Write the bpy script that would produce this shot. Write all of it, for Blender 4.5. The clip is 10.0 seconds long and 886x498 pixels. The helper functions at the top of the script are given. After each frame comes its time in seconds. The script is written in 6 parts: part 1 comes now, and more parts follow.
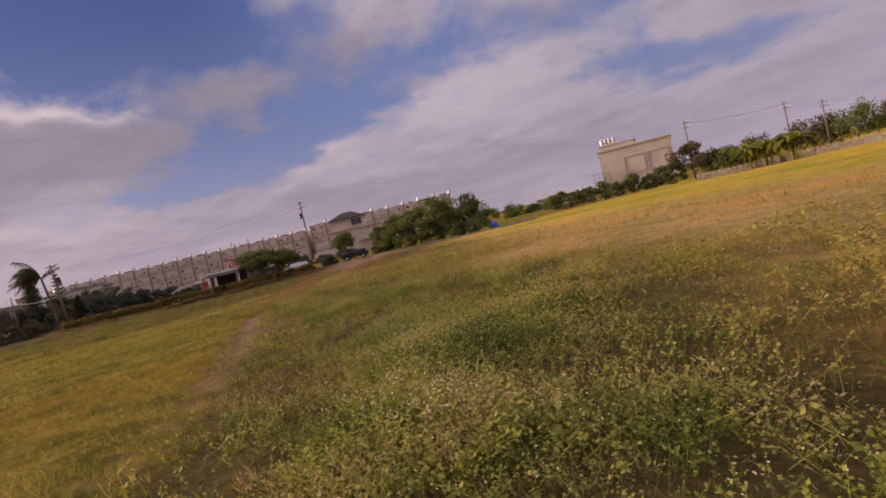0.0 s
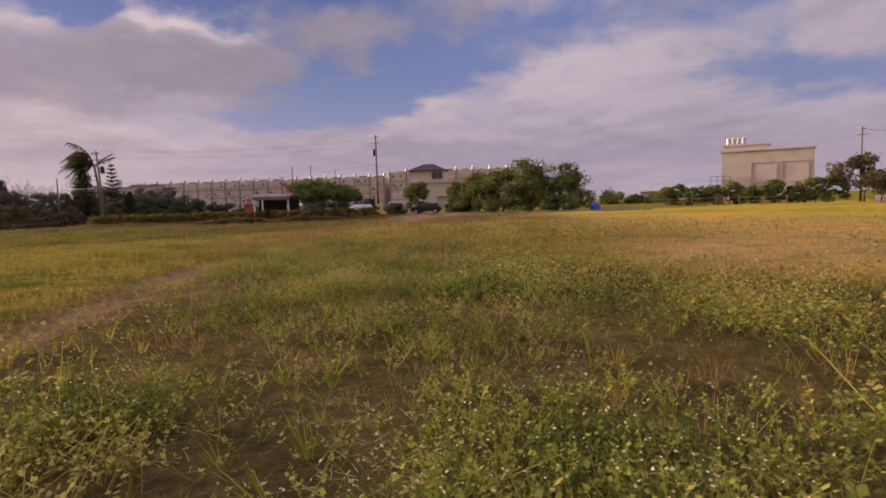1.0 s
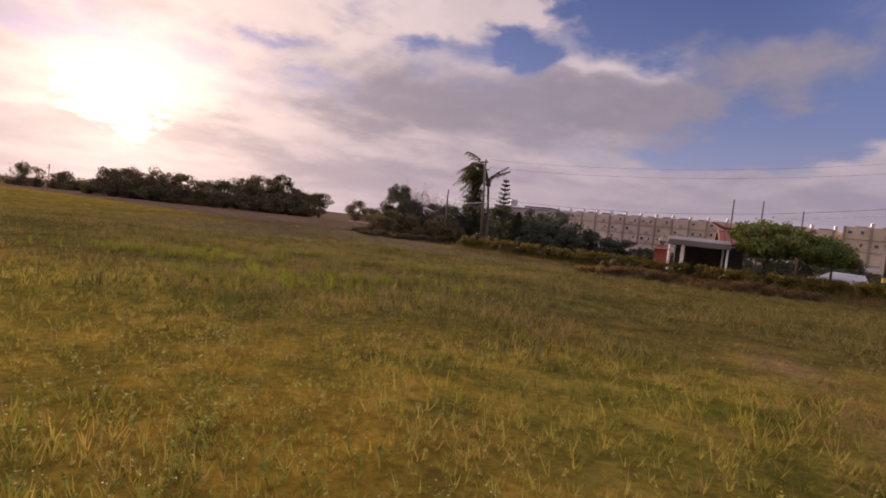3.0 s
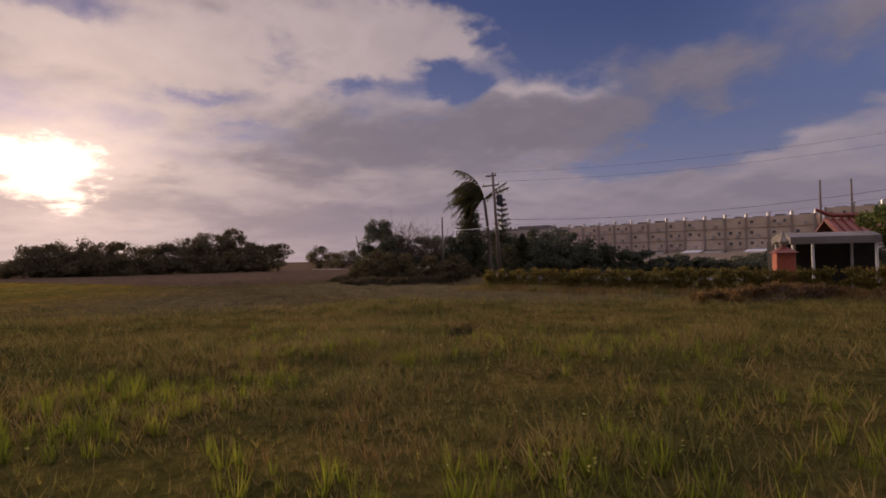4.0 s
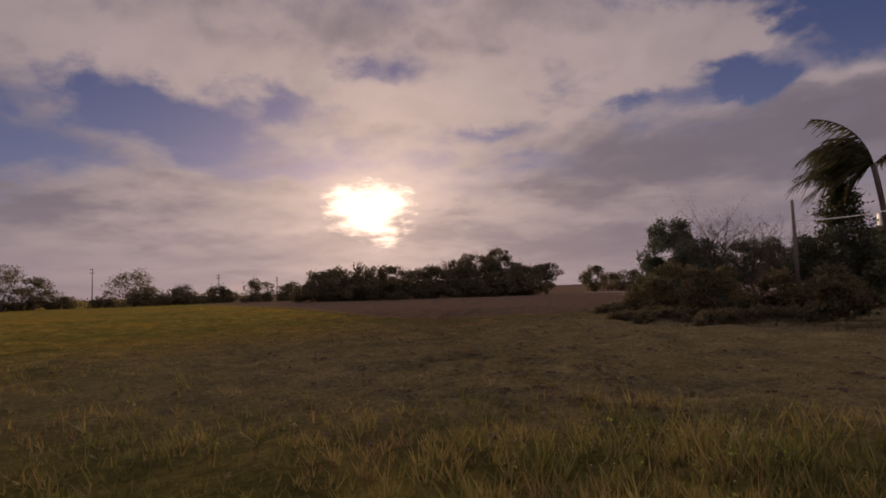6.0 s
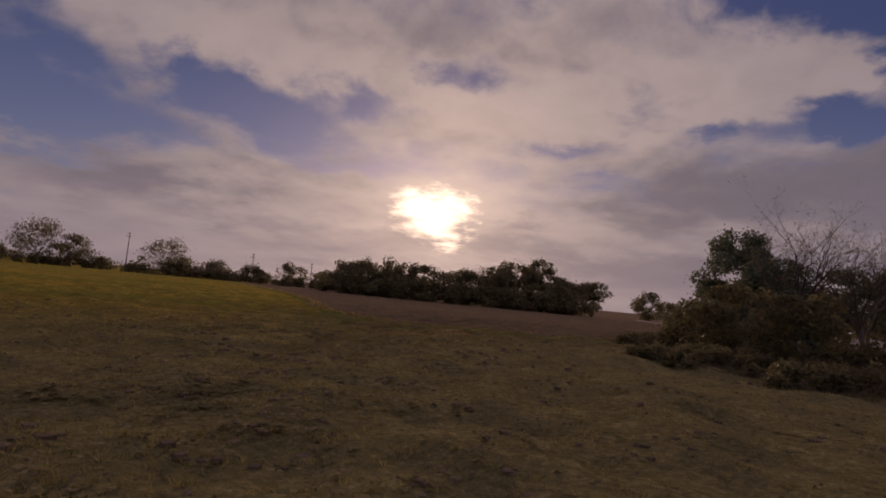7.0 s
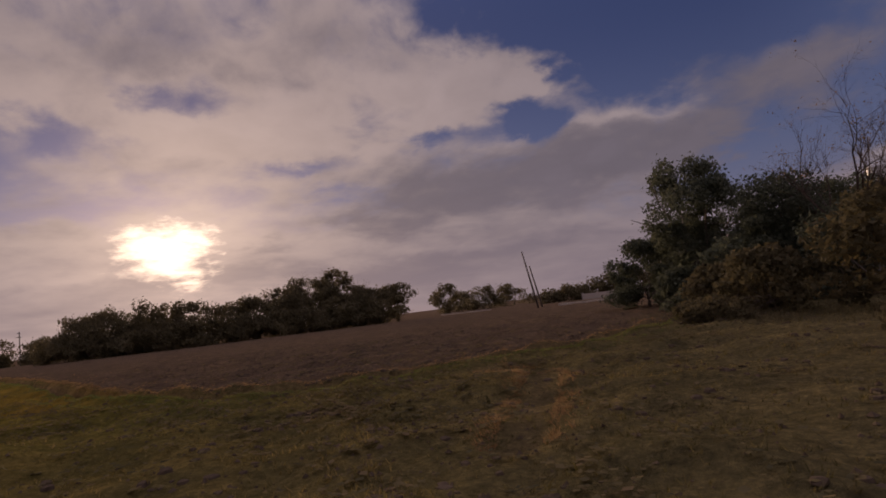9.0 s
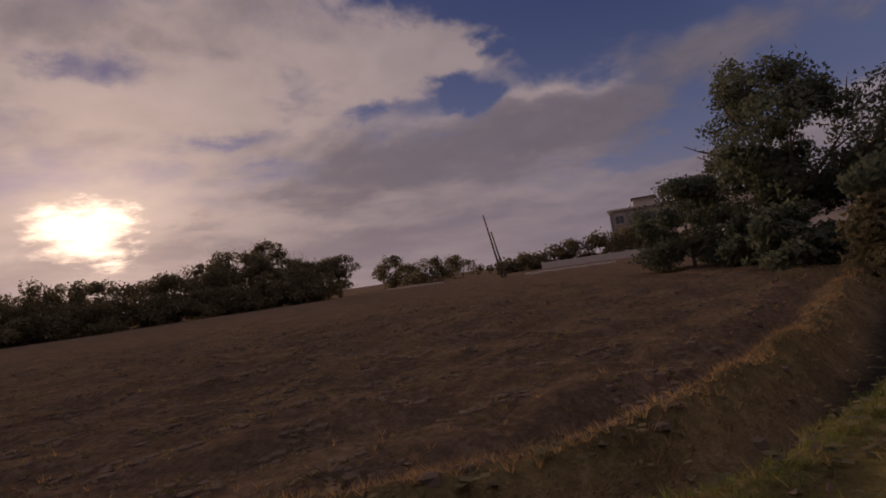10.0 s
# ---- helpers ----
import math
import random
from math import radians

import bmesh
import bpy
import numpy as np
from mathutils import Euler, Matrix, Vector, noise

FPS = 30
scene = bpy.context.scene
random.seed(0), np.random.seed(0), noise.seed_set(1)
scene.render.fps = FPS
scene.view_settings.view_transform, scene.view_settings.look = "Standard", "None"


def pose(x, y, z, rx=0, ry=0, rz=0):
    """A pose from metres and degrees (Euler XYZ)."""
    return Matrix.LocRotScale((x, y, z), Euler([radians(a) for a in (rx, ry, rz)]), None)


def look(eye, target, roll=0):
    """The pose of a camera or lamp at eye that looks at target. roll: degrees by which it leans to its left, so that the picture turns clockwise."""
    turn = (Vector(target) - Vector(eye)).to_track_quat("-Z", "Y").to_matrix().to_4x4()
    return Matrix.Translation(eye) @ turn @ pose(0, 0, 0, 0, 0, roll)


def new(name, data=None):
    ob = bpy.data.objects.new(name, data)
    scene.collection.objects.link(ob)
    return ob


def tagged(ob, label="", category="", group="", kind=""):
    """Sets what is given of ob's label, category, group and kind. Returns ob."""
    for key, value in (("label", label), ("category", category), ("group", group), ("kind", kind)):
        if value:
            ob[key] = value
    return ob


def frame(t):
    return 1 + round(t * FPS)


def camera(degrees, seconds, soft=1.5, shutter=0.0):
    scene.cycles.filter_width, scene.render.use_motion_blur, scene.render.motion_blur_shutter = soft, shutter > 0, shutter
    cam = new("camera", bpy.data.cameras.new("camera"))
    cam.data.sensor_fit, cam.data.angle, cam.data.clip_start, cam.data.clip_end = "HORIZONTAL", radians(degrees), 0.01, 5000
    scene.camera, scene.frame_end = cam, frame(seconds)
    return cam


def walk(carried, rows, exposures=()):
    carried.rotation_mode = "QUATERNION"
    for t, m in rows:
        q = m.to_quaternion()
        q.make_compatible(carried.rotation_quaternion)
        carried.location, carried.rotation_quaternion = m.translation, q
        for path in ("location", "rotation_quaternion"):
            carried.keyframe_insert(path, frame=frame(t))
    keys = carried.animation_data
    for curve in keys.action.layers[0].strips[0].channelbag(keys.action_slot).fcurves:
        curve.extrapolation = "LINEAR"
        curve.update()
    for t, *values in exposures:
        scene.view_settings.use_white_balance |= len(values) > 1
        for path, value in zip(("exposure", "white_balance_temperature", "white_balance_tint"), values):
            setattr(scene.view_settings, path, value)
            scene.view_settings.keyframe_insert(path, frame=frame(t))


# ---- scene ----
# ---- camera ----
cam = camera(76.0, 10.0, soft=1.75, shutter=0.0)
FLIGHT = [  # seconds, place, heading, tilt, lean
    (0.0, -0.00, -0.00, 2.24, -121.02, -2.43, -13.25),
    (0.5, 4.80, -2.26, 1.88, -121.92, -4.28, -11.13),
    (1.0, 11.12, -5.47, 1.42, -113.31, -4.62, -1.79),
    (1.5, 17.75, -8.21, 1.15, -99.01, -5.68, 5.39),
    (2.0, 24.90, -7.84, 1.40, -89.51, -5.97, 6.20),
    (2.5, 29.85, -7.13, 1.70, -81.75, -4.56, 7.75),
    (2.7, 31.38, -7.06, 1.86, -76.95, -3.76, 7.88),
    (3.8, 41.28, -0.25, 2.14, -76.77, 0.53, 2.38),
    (4.0, 43.86, 0.79, 2.03, -79.60, 0.97, -1.26),
    (4.5, 49.56, 2.29, 2.03, -83.63, 0.56, -6.19),
    (5.0, 54.40, 4.35, 1.87, -79.02, 0.66, -7.23),
    (5.5, 57.55, 6.22, 1.67, -66.65, 1.17, -1.53),
    (5.7, 58.83, 6.45, 1.90, -59.94, 2.62, -2.76),
    (6.8, 70.84, 8.54, 1.57, -41.25, 4.39, 4.24),
    (7.0, 71.88, 9.48, 1.40, -45.74, 4.65, 5.36),
    (7.5, 72.41, 12.70, 1.08, -60.48, 7.08, -1.98),
    (8.0, 74.32, 15.64, 1.20, -68.35, 6.52, -4.99),
    (8.5, 76.92, 19.15, 1.21, -70.39, 6.77, -7.10),
    (9.0, 78.92, 21.80, 1.19, -70.49, 5.95, -6.89),
    (9.5, 82.77, 24.03, 1.18, -73.20, 3.38, -8.44),
    (10.0, 86.32, 26.04, 1.13, -76.48, 2.61, -8.25),
]

EXPOSURES = [(0.0, 0.6, 6550, 18), (1.0, 0.70, 6600, 18), (2.7, 0.74, 6600, 18), (3.8, 0.06, 6500, 19), (5.0, -0.16, 6600, 19), (7.0, -0.42, 6750, 20), (10.0, -0.46, 6750, 20)]
walk(cam, [(t, pose(x, y, z, 90 + tilt, 0, heading) @ pose(0, 0, 0, 0, 0, lean)) for t, x, y, z, heading, tilt, lean in FLIGHT], EXPOSURES)

# cloud banks (above zero) and blue gaps (below): bearing, height, half width, half height (degrees), amount
BANKS = [(-6, 22.5, 11, 4.4, -0.48), (-22, 20, 8, 4, -0.14), (-15, 10.5, 7, 2.8, -0.36), (-25, 13, 6, 3, -0.20), (-9, 8, 4, 1.6, -0.14), (9.0, 16.4, 3.4, 2.8, -0.38), (7, 28, 10, 4.5, -0.40),
         (66, 16.5, 10, 3.6, -0.42), (79, 11.5, 6, 3.6, -0.36), (86, 18, 8, 6, -0.30), (51, 18.6, 5, 1.8, -0.26), (43, 21.6, 5, 1.3, -0.24), (32, 15.2, 4.0, 1.0, -0.26), (20, 17.0, 3.6, 1.1, -0.22), (54, 12.2, 8, 1.8, -0.26), (29, 12.6, 4, 0.8, -0.14),
         (-33, 17, 6, 2, -0.18), (-52, 11, 7, 2.4, -0.24), (-62, 9, 5, 2, -0.12), (-27, 12.5, 4, 1.3, -0.14), (-11, 9, 5, 1.8, -0.16),
         (16, 21.5, 7, 4.0, 0.24), (9.4, 21.0, 3.0, 1.5, 0.24), (2, 13.0, 8, 3.0, 0.36), (37, 20, 14, 5, 0.10), (66, 22.5, 12, 2.4, 0.28), (42, 6, 38, 4.5, 0.16), (70, 7, 12, 2.4, 0.24), (-20, 8.4, 4, 1.3, 0.16), (-38, 11, 7, 2.2, 0.26), (-60, 13, 6, 2, 0.16), (-30, 4, 60, 3.2, 0.18)]
# where the cloud is thick and grey (above zero) or thin and bright
SHADES = [(-13, 16, 12, 5, 0.42), (3, 11.5, 10, 3.4, 0.48), (18, 12.4, 9, 3.0, 0.36), (28, 9.4, 9, 1.6, 0.32), (74, 7.6, 9, 1.6, 0.40), (67, 5.2, 6, 1.0, 0.25), (-26, 13, 6, 3, 0.20), (-10, 11.5, 7, 3.0, 0.40), (32, 4.6, 22, 1.4, 0.28), (45, 25, 9, 2, 0.25), (47, 5.4, 5, 0.7, 0.30), (38, 7.6, 3, 0.7, 0.25),
          (22, 20.5, 13, 3.6, -0.28), (40, 18.5, 14, 4, -0.24), (42, 11, 7, 3, -0.16), (1, 16.4, 8, 1.0, -0.40), (9, 20.6, 4, 2, -0.15), (68, 21, 10, 2.4, -0.22), (-38, 12, 8, 2, -0.25), (-20, 9.2, 5, 1.2, -0.2), (-30, 4.0, 45, 2.4, 0.34), (-24, 17, 9, 3, 0.25), (-46, 16, 9, 3, 0.2)]

# ---- light of the sky, sun ----
SUN_AZ, SUN_EL = radians(45.3), radians(7.8)
SUN_DIR = Vector((math.cos(SUN_AZ) * math.cos(SUN_EL), math.sin(SUN_AZ) * math.cos(SUN_EL), math.sin(SUN_EL)))


class Nodes:
    """A thin wrapper to write node graphs as arithmetic."""

    def __init__(self, tree):
        self.tree = tree
        tree.nodes.clear()

    def add(self, kind, **settings):
        n = self.tree.nodes.new(kind)
        for key, value in settings.items():
            setattr(n, key, value)
        return n

    def link(self, value, socket):
        if isinstance(value, bpy.types.NodeSocket):
            self.tree.links.new(value, socket)
        elif value is not None:
            socket.default_value = value

    def math(self, op, a, b=None, c=None, clamp=False):
        n = self.add("ShaderNodeMath", operation=op, use_clamp=clamp)
        for value, socket in zip((a, b, c), n.inputs):
            self.link(value, socket)
        return n.outputs[0]

    def noise(self, vector, scale, detail=4.0, rough=0.55, distortion=0.0):
        n = self.add("ShaderNodeTexNoise")
        self.link(vector, n.inputs["Vector"])
        n.inputs["Scale"].default_value, n.inputs["Detail"].default_value = scale, detail
        n.inputs["Roughness"].default_value, n.inputs["Distortion"].default_value = rough, distortion
        return n.outputs["Fac"]

    def ramp(self, fac, stops, interpolation="LINEAR"):
        n = self.add("ShaderNodeValToRGB")
        self.link(fac, n.inputs[0])
        n.color_ramp.interpolation = interpolation
        while len(n.color_ramp.elements) < len(stops):
            n.color_ramp.elements.new(0.5)
        for e, (p, c) in zip(n.color_ramp.elements, stops):
            e.position, e.color = p, (*c, 1) if len(c) == 3 else c
        return n.outputs[0]

    def mix(self, fac, a, b, blend="MIX"):
        n = self.add("ShaderNodeMix", data_type="RGBA", blend_type=blend)
        self.link(fac, n.inputs[0])
        for value, socket in ((a, n.inputs[6]), (b, n.inputs[7])):
            self.link((*value, 1) if isinstance(value, tuple) and len(value) == 3 else value, socket)
        return n.outputs[2]

    def smooth(self, x, low, high):
        n = self.add("ShaderNodeMapRange", interpolation_type="SMOOTHSTEP")
        self.link(x, n.inputs[0])
        n.inputs[1].default_value, n.inputs[2].default_value = low, high
        return n.outputs[0]


SUN_ENERGY = 4.2
world = bpy.data.worlds.new("world")
scene.world = world
world.use_nodes = True
g = Nodes(world.node_tree)
way = g.add("ShaderNodeTexCoord").outputs["Generated"]
sep = g.add("ShaderNodeSeparateXYZ")
g.link(way, sep.inputs[0])
az = g.math("MULTIPLY", g.math("ARCTAN2", sep.outputs[1], sep.outputs[0]), 180 / math.pi)
el = g.math("MULTIPLY", g.math("ARCSINE", sep.outputs[2]), 180 / math.pi)
sky = g.add("ShaderNodeTexSky", sky_type="NISHITA", sun_disc=False)
sky.sun_elevation, sky.sun_rotation = SUN_EL, math.pi / 2 - SUN_AZ
sky.altitude, sky.air_density, sky.dust_density, sky.ozone_density = 20, 1.2, 1.0, 2.5
clear = g.mix(1.0, sky.outputs[0], (0.085, 0.075, 0.11), "MULTIPLY")
clear = g.mix(0.7, clear, g.mix(g.smooth(el, 4.0, 26.0), (0.125, 0.150, 0.265), g.mix(g.smooth(az, -9.0, -32.0), (0.032, 0.049, 0.135), (0.092, 0.128, 0.270))))
# broken cloud: noise over bearing and height, drawn out level and tighter towards the horizon
rise = g.math("MULTIPLY", g.math("LOGARITHM", g.math("ADD", g.math("MAXIMUM", el, -3.0), 7.0), math.e), 3.1)


def layer(lift):
    n = g.add("ShaderNodeCombineXYZ")
    g.link(g.math("MULTIPLY", az, 0.072), n.inputs[0])
    g.link(g.math("ADD", rise, lift), n.inputs[1])
    n.inputs[2].default_value = 3.7
    return n.outputs[0]


flat = layer(0.0)
n1 = g.noise(flat, 0.95, 8, 0.50, 0.25)
n2 = g.noise(flat, 2.9, 6, 0.55, 0.35)
# the same field a little higher, to tell lit tops from shaded bellies
n3 = g.noise(layer(0.16), 0.95, 8, 0.50, 0.25)
# ragged edges: the banks' bearings and heights waver
ragged_az = g.math("ADD", az, g.math("ADD", g.math("MULTIPLY", g.math("SUBTRACT", g.noise(layer(9.0), 1.5, 7, 0.58), 0.5), 16.0), g.math("MULTIPLY", g.math("SUBTRACT", n2, 0.5), 7.0)))
ragged_el = g.math("ADD", el, g.math("ADD", g.math("MULTIPLY", g.math("SUBTRACT", g.noise(layer(21.0), 1.7, 7, 0.58), 0.5), 7.0), g.math("MULTIPLY", g.math("SUBTRACT", n1, 0.5), 4.0)))


def bank(a, e, wa, we, amount):
    """A soft rise or dip of the cloud cover round a bearing and height."""
    da = g.math("DIVIDE", g.math("SUBTRACT", ragged_az, a), wa)
    de = g.math("DIVIDE", g.math("SUBTRACT", ragged_el, e), we)
    r2 = g.math("ADD", g.math("MULTIPLY", da, da), g.math("MULTIPLY", de, de))
    return g.math("MULTIPLY", g.math("EXPONENT", g.math("MULTIPLY", r2, -1.0)), amount)


cover = g.math("ADD", g.math("MULTIPLY", n1, 0.85), g.math("ADD", g.math("MULTIPLY", n2, 0.40), -0.04))
for b in BANKS:
    cover = g.math("ADD", cover, bank(*b))
mask = g.smooth(cover, 0.33, 0.64)
shade = g.math("ADD", g.math("MULTIPLY", g.math("SUBTRACT", n3, n1), 1.3), g.math("ADD", g.math("MULTIPLY", n1, 0.75), g.math("ADD", g.math("MULTIPLY", n2, 0.75), -0.26)))
for b in SHADES:
    shade = g.math("ADD", shade, bank(*b))
# how near the sun: silver lining and the bright veil round it
da = g.math("MULTIPLY", g.math("SUBTRACT", az, math.degrees(SUN_AZ)), 1.0)
de = g.math("MULTIPLY", g.math("SUBTRACT", el, math.degrees(SUN_EL)), 1.15)
dist = g.math("SQRT", g.math("ADD", g.math("MULTIPLY", da, da), g.math("MULTIPLY", de, de)))
near = g.math("EXPONENT", g.math("MULTIPLY", dist, -0.045))
body = g.smooth(shade, 0.25, 0.95)
grey = g.mix(near, (0.170, 0.158, 0.196), (0.31, 0.245, 0.238))
pale = g.mix(near, (0.305, 0.272, 0.305), (0.88, 0.68, 0.55))
cloud = g.mix(body, pale, grey)
cloud = g.mix(1.0, cloud, g.math("ADD", g.math("MULTIPLY", n2, 0.35), 0.83), "MULTIPLY")
low = g.smooth(el, 13.0, -2.0)
haze = g.mix(near, (0.255, 0.215, 0.265), (0.72, 0.54, 0.49))
colour = g.mix(mask, clear, cloud)
colour = g.mix(g.math("MULTIPLY", low, 0.6), colour, haze)
# overcast brightens towards the zenith
high = g.math("ADD", g.math("MULTIPLY", g.smooth(el, 26.0, 75.0), 3.9), 1.0)
colour = g.mix(1.0, colour, high, "MULTIPLY")
# the sun behind thin cloud
oval = g.math("SQRT", g.math("ADD", g.math("MULTIPLY", da, da), g.math("MULTIPLY", g.math("MULTIPLY", de, de), 1.6)))
core = g.math("MULTIPLY", g.smooth(g.math("ADD", oval, g.math("ADD", g.math("MULTIPLY", n2, 6.0), g.math("ADD", g.math("MULTIPLY", n1, 4.0), g.math("MULTIPLY", g.noise(flat, 9.0, 5, 0.6), 5.0)))), 12.6, 9.2), 1.8)
glow = g.math("MULTIPLY", g.math("EXPONENT", g.math("MULTIPLY", dist, -0.17)), 0.50)
shine = g.mix(1.0, (1.0, 0.76, 0.52), g.math("ADD", core, glow), "MULTIPLY")
colour = g.mix(1.0, colour, shine, "ADD")
bg = g.add("ShaderNodeBackground")
g.link(colour, bg.inputs[0])
bg.inputs[1].default_value = 1.0
out = g.add("ShaderNodeOutputWorld")
g.link(bg.outputs[0], out.inputs[0])


sun = new("sun", bpy.data.lights.new("sun", "SUN"))
sun.data.energy, sun.data.angle, sun.data.color = SUN_ENERGY, radians(14.0), (1.0, 0.76, 0.50)
sun.matrix_world = look((60, 60, 60), Vector((60, 60, 60)) - SUN_DIR)

# ---- materials ----


def surface(name, cols, scale=2.0, fine=14.0, rough=0.85, bump=0.3, bump_dist=0.02, metal=0.0, fine_mix=0.35, stretch=(1, 1, 1), per_object=0.0, spec=0.3):
    """An opaque surface whose colour varies at two scales, with a fine relief."""
    m = bpy.data.materials.new(name)
    m.use_nodes = True
    g = Nodes(m.node_tree)
    co = g.add("ShaderNodeTexCoord").outputs["Object"]
    mp = g.add("ShaderNodeMapping")
    g.link(co, mp.inputs[0])
    mp.inputs["Scale"].default_value = stretch
    v = mp.outputs[0]
    a = g.noise(v, scale, 6, 0.6, 0.3)
    b = g.noise(v, fine, 5, 0.65)
    f = g.math("ADD", g.math("MULTIPLY", a, 1 - fine_mix), g.math("MULTIPLY", b, fine_mix))
    n = len(cols)
    col = g.ramp(f, [(0.3 + 0.4 * i / max(1, n - 1), c) for i, c in enumerate(cols)])
    if per_object:
        r = g.add("ShaderNodeObjectInfo").outputs["Random"]
        hsv = g.add("ShaderNodeHueSaturation")
        g.link(g.math("ADD", g.math("MULTIPLY", r, per_object), 1 - per_object / 2), hsv.inputs["Value"])
        g.link(col, hsv.inputs["Color"])
        col = hsv.outputs[0]
    bs = g.add("ShaderNodeBsdfPrincipled")
    g.link(col, bs.inputs["Base Color"])
    g.link(g.math("ADD", g.math("MULTIPLY", b, 0.2), rough - 0.1), bs.inputs["Roughness"])
    bs.inputs["Metallic"].default_value = metal
    bs.inputs["Specular IOR Level"].default_value = spec
    if bump:
        bn = g.add("ShaderNodeBump")
        bn.inputs["Strength"].default_value, bn.inputs["Distance"].default_value = bump, bump_dist
        g.link(f, bn.inputs["Height"])
        g.link(bn.outputs[0], bs.inputs["Normal"])
    out = g.add("ShaderNodeOutputMaterial")
    g.link(bs.outputs[0], out.inputs[0])
    return m


def leafy(name, cols, patch=0.15, through_light=0.35, rough=0.6, spread=0.6, gloss=0.03):
    """Foliage: every leaf has its own shade, patches of the field differ, and some light goes through."""
    m = bpy.data.materials.new(name)
    m.use_nodes = True
    g = Nodes(m.node_tree)
    geo = g.add("ShaderNodeNewGeometry")
    isl = geo.outputs["Random Per Island"]
    big = g.noise(geo.outputs["Position"], patch, 4, 0.6)
    f = g.math("ADD", g.math("MULTIPLY", isl, spread), g.math("MULTIPLY", g.smooth(big, 0.32, 0.68), 1 - spread))
    n = len(cols)
    col = g.ramp(f, [(0.05 + 0.9 * i / max(1, n - 1), c) for i, c in enumerate(cols)])
    bs = g.add("ShaderNodeBsdfPrincipled")
    g.link(col, bs.inputs["Base Color"])
    bs.inputs["Roughness"].default_value = rough
    bs.inputs["Specular IOR Level"].default_value = gloss
    tr = g.add("ShaderNodeBsdfTranslucent")
    g.link(col, tr.inputs[0])
    mx = g.add("ShaderNodeMixShader")
    mx.inputs[0].default_value = through_light
    g.link(bs.outputs[0], mx.inputs[1])
    g.link(tr.outputs[0], mx.inputs[2])
    out = g.add("ShaderNodeOutputMaterial")
    g.link(mx.outputs[0], out.inputs[0])
    return m


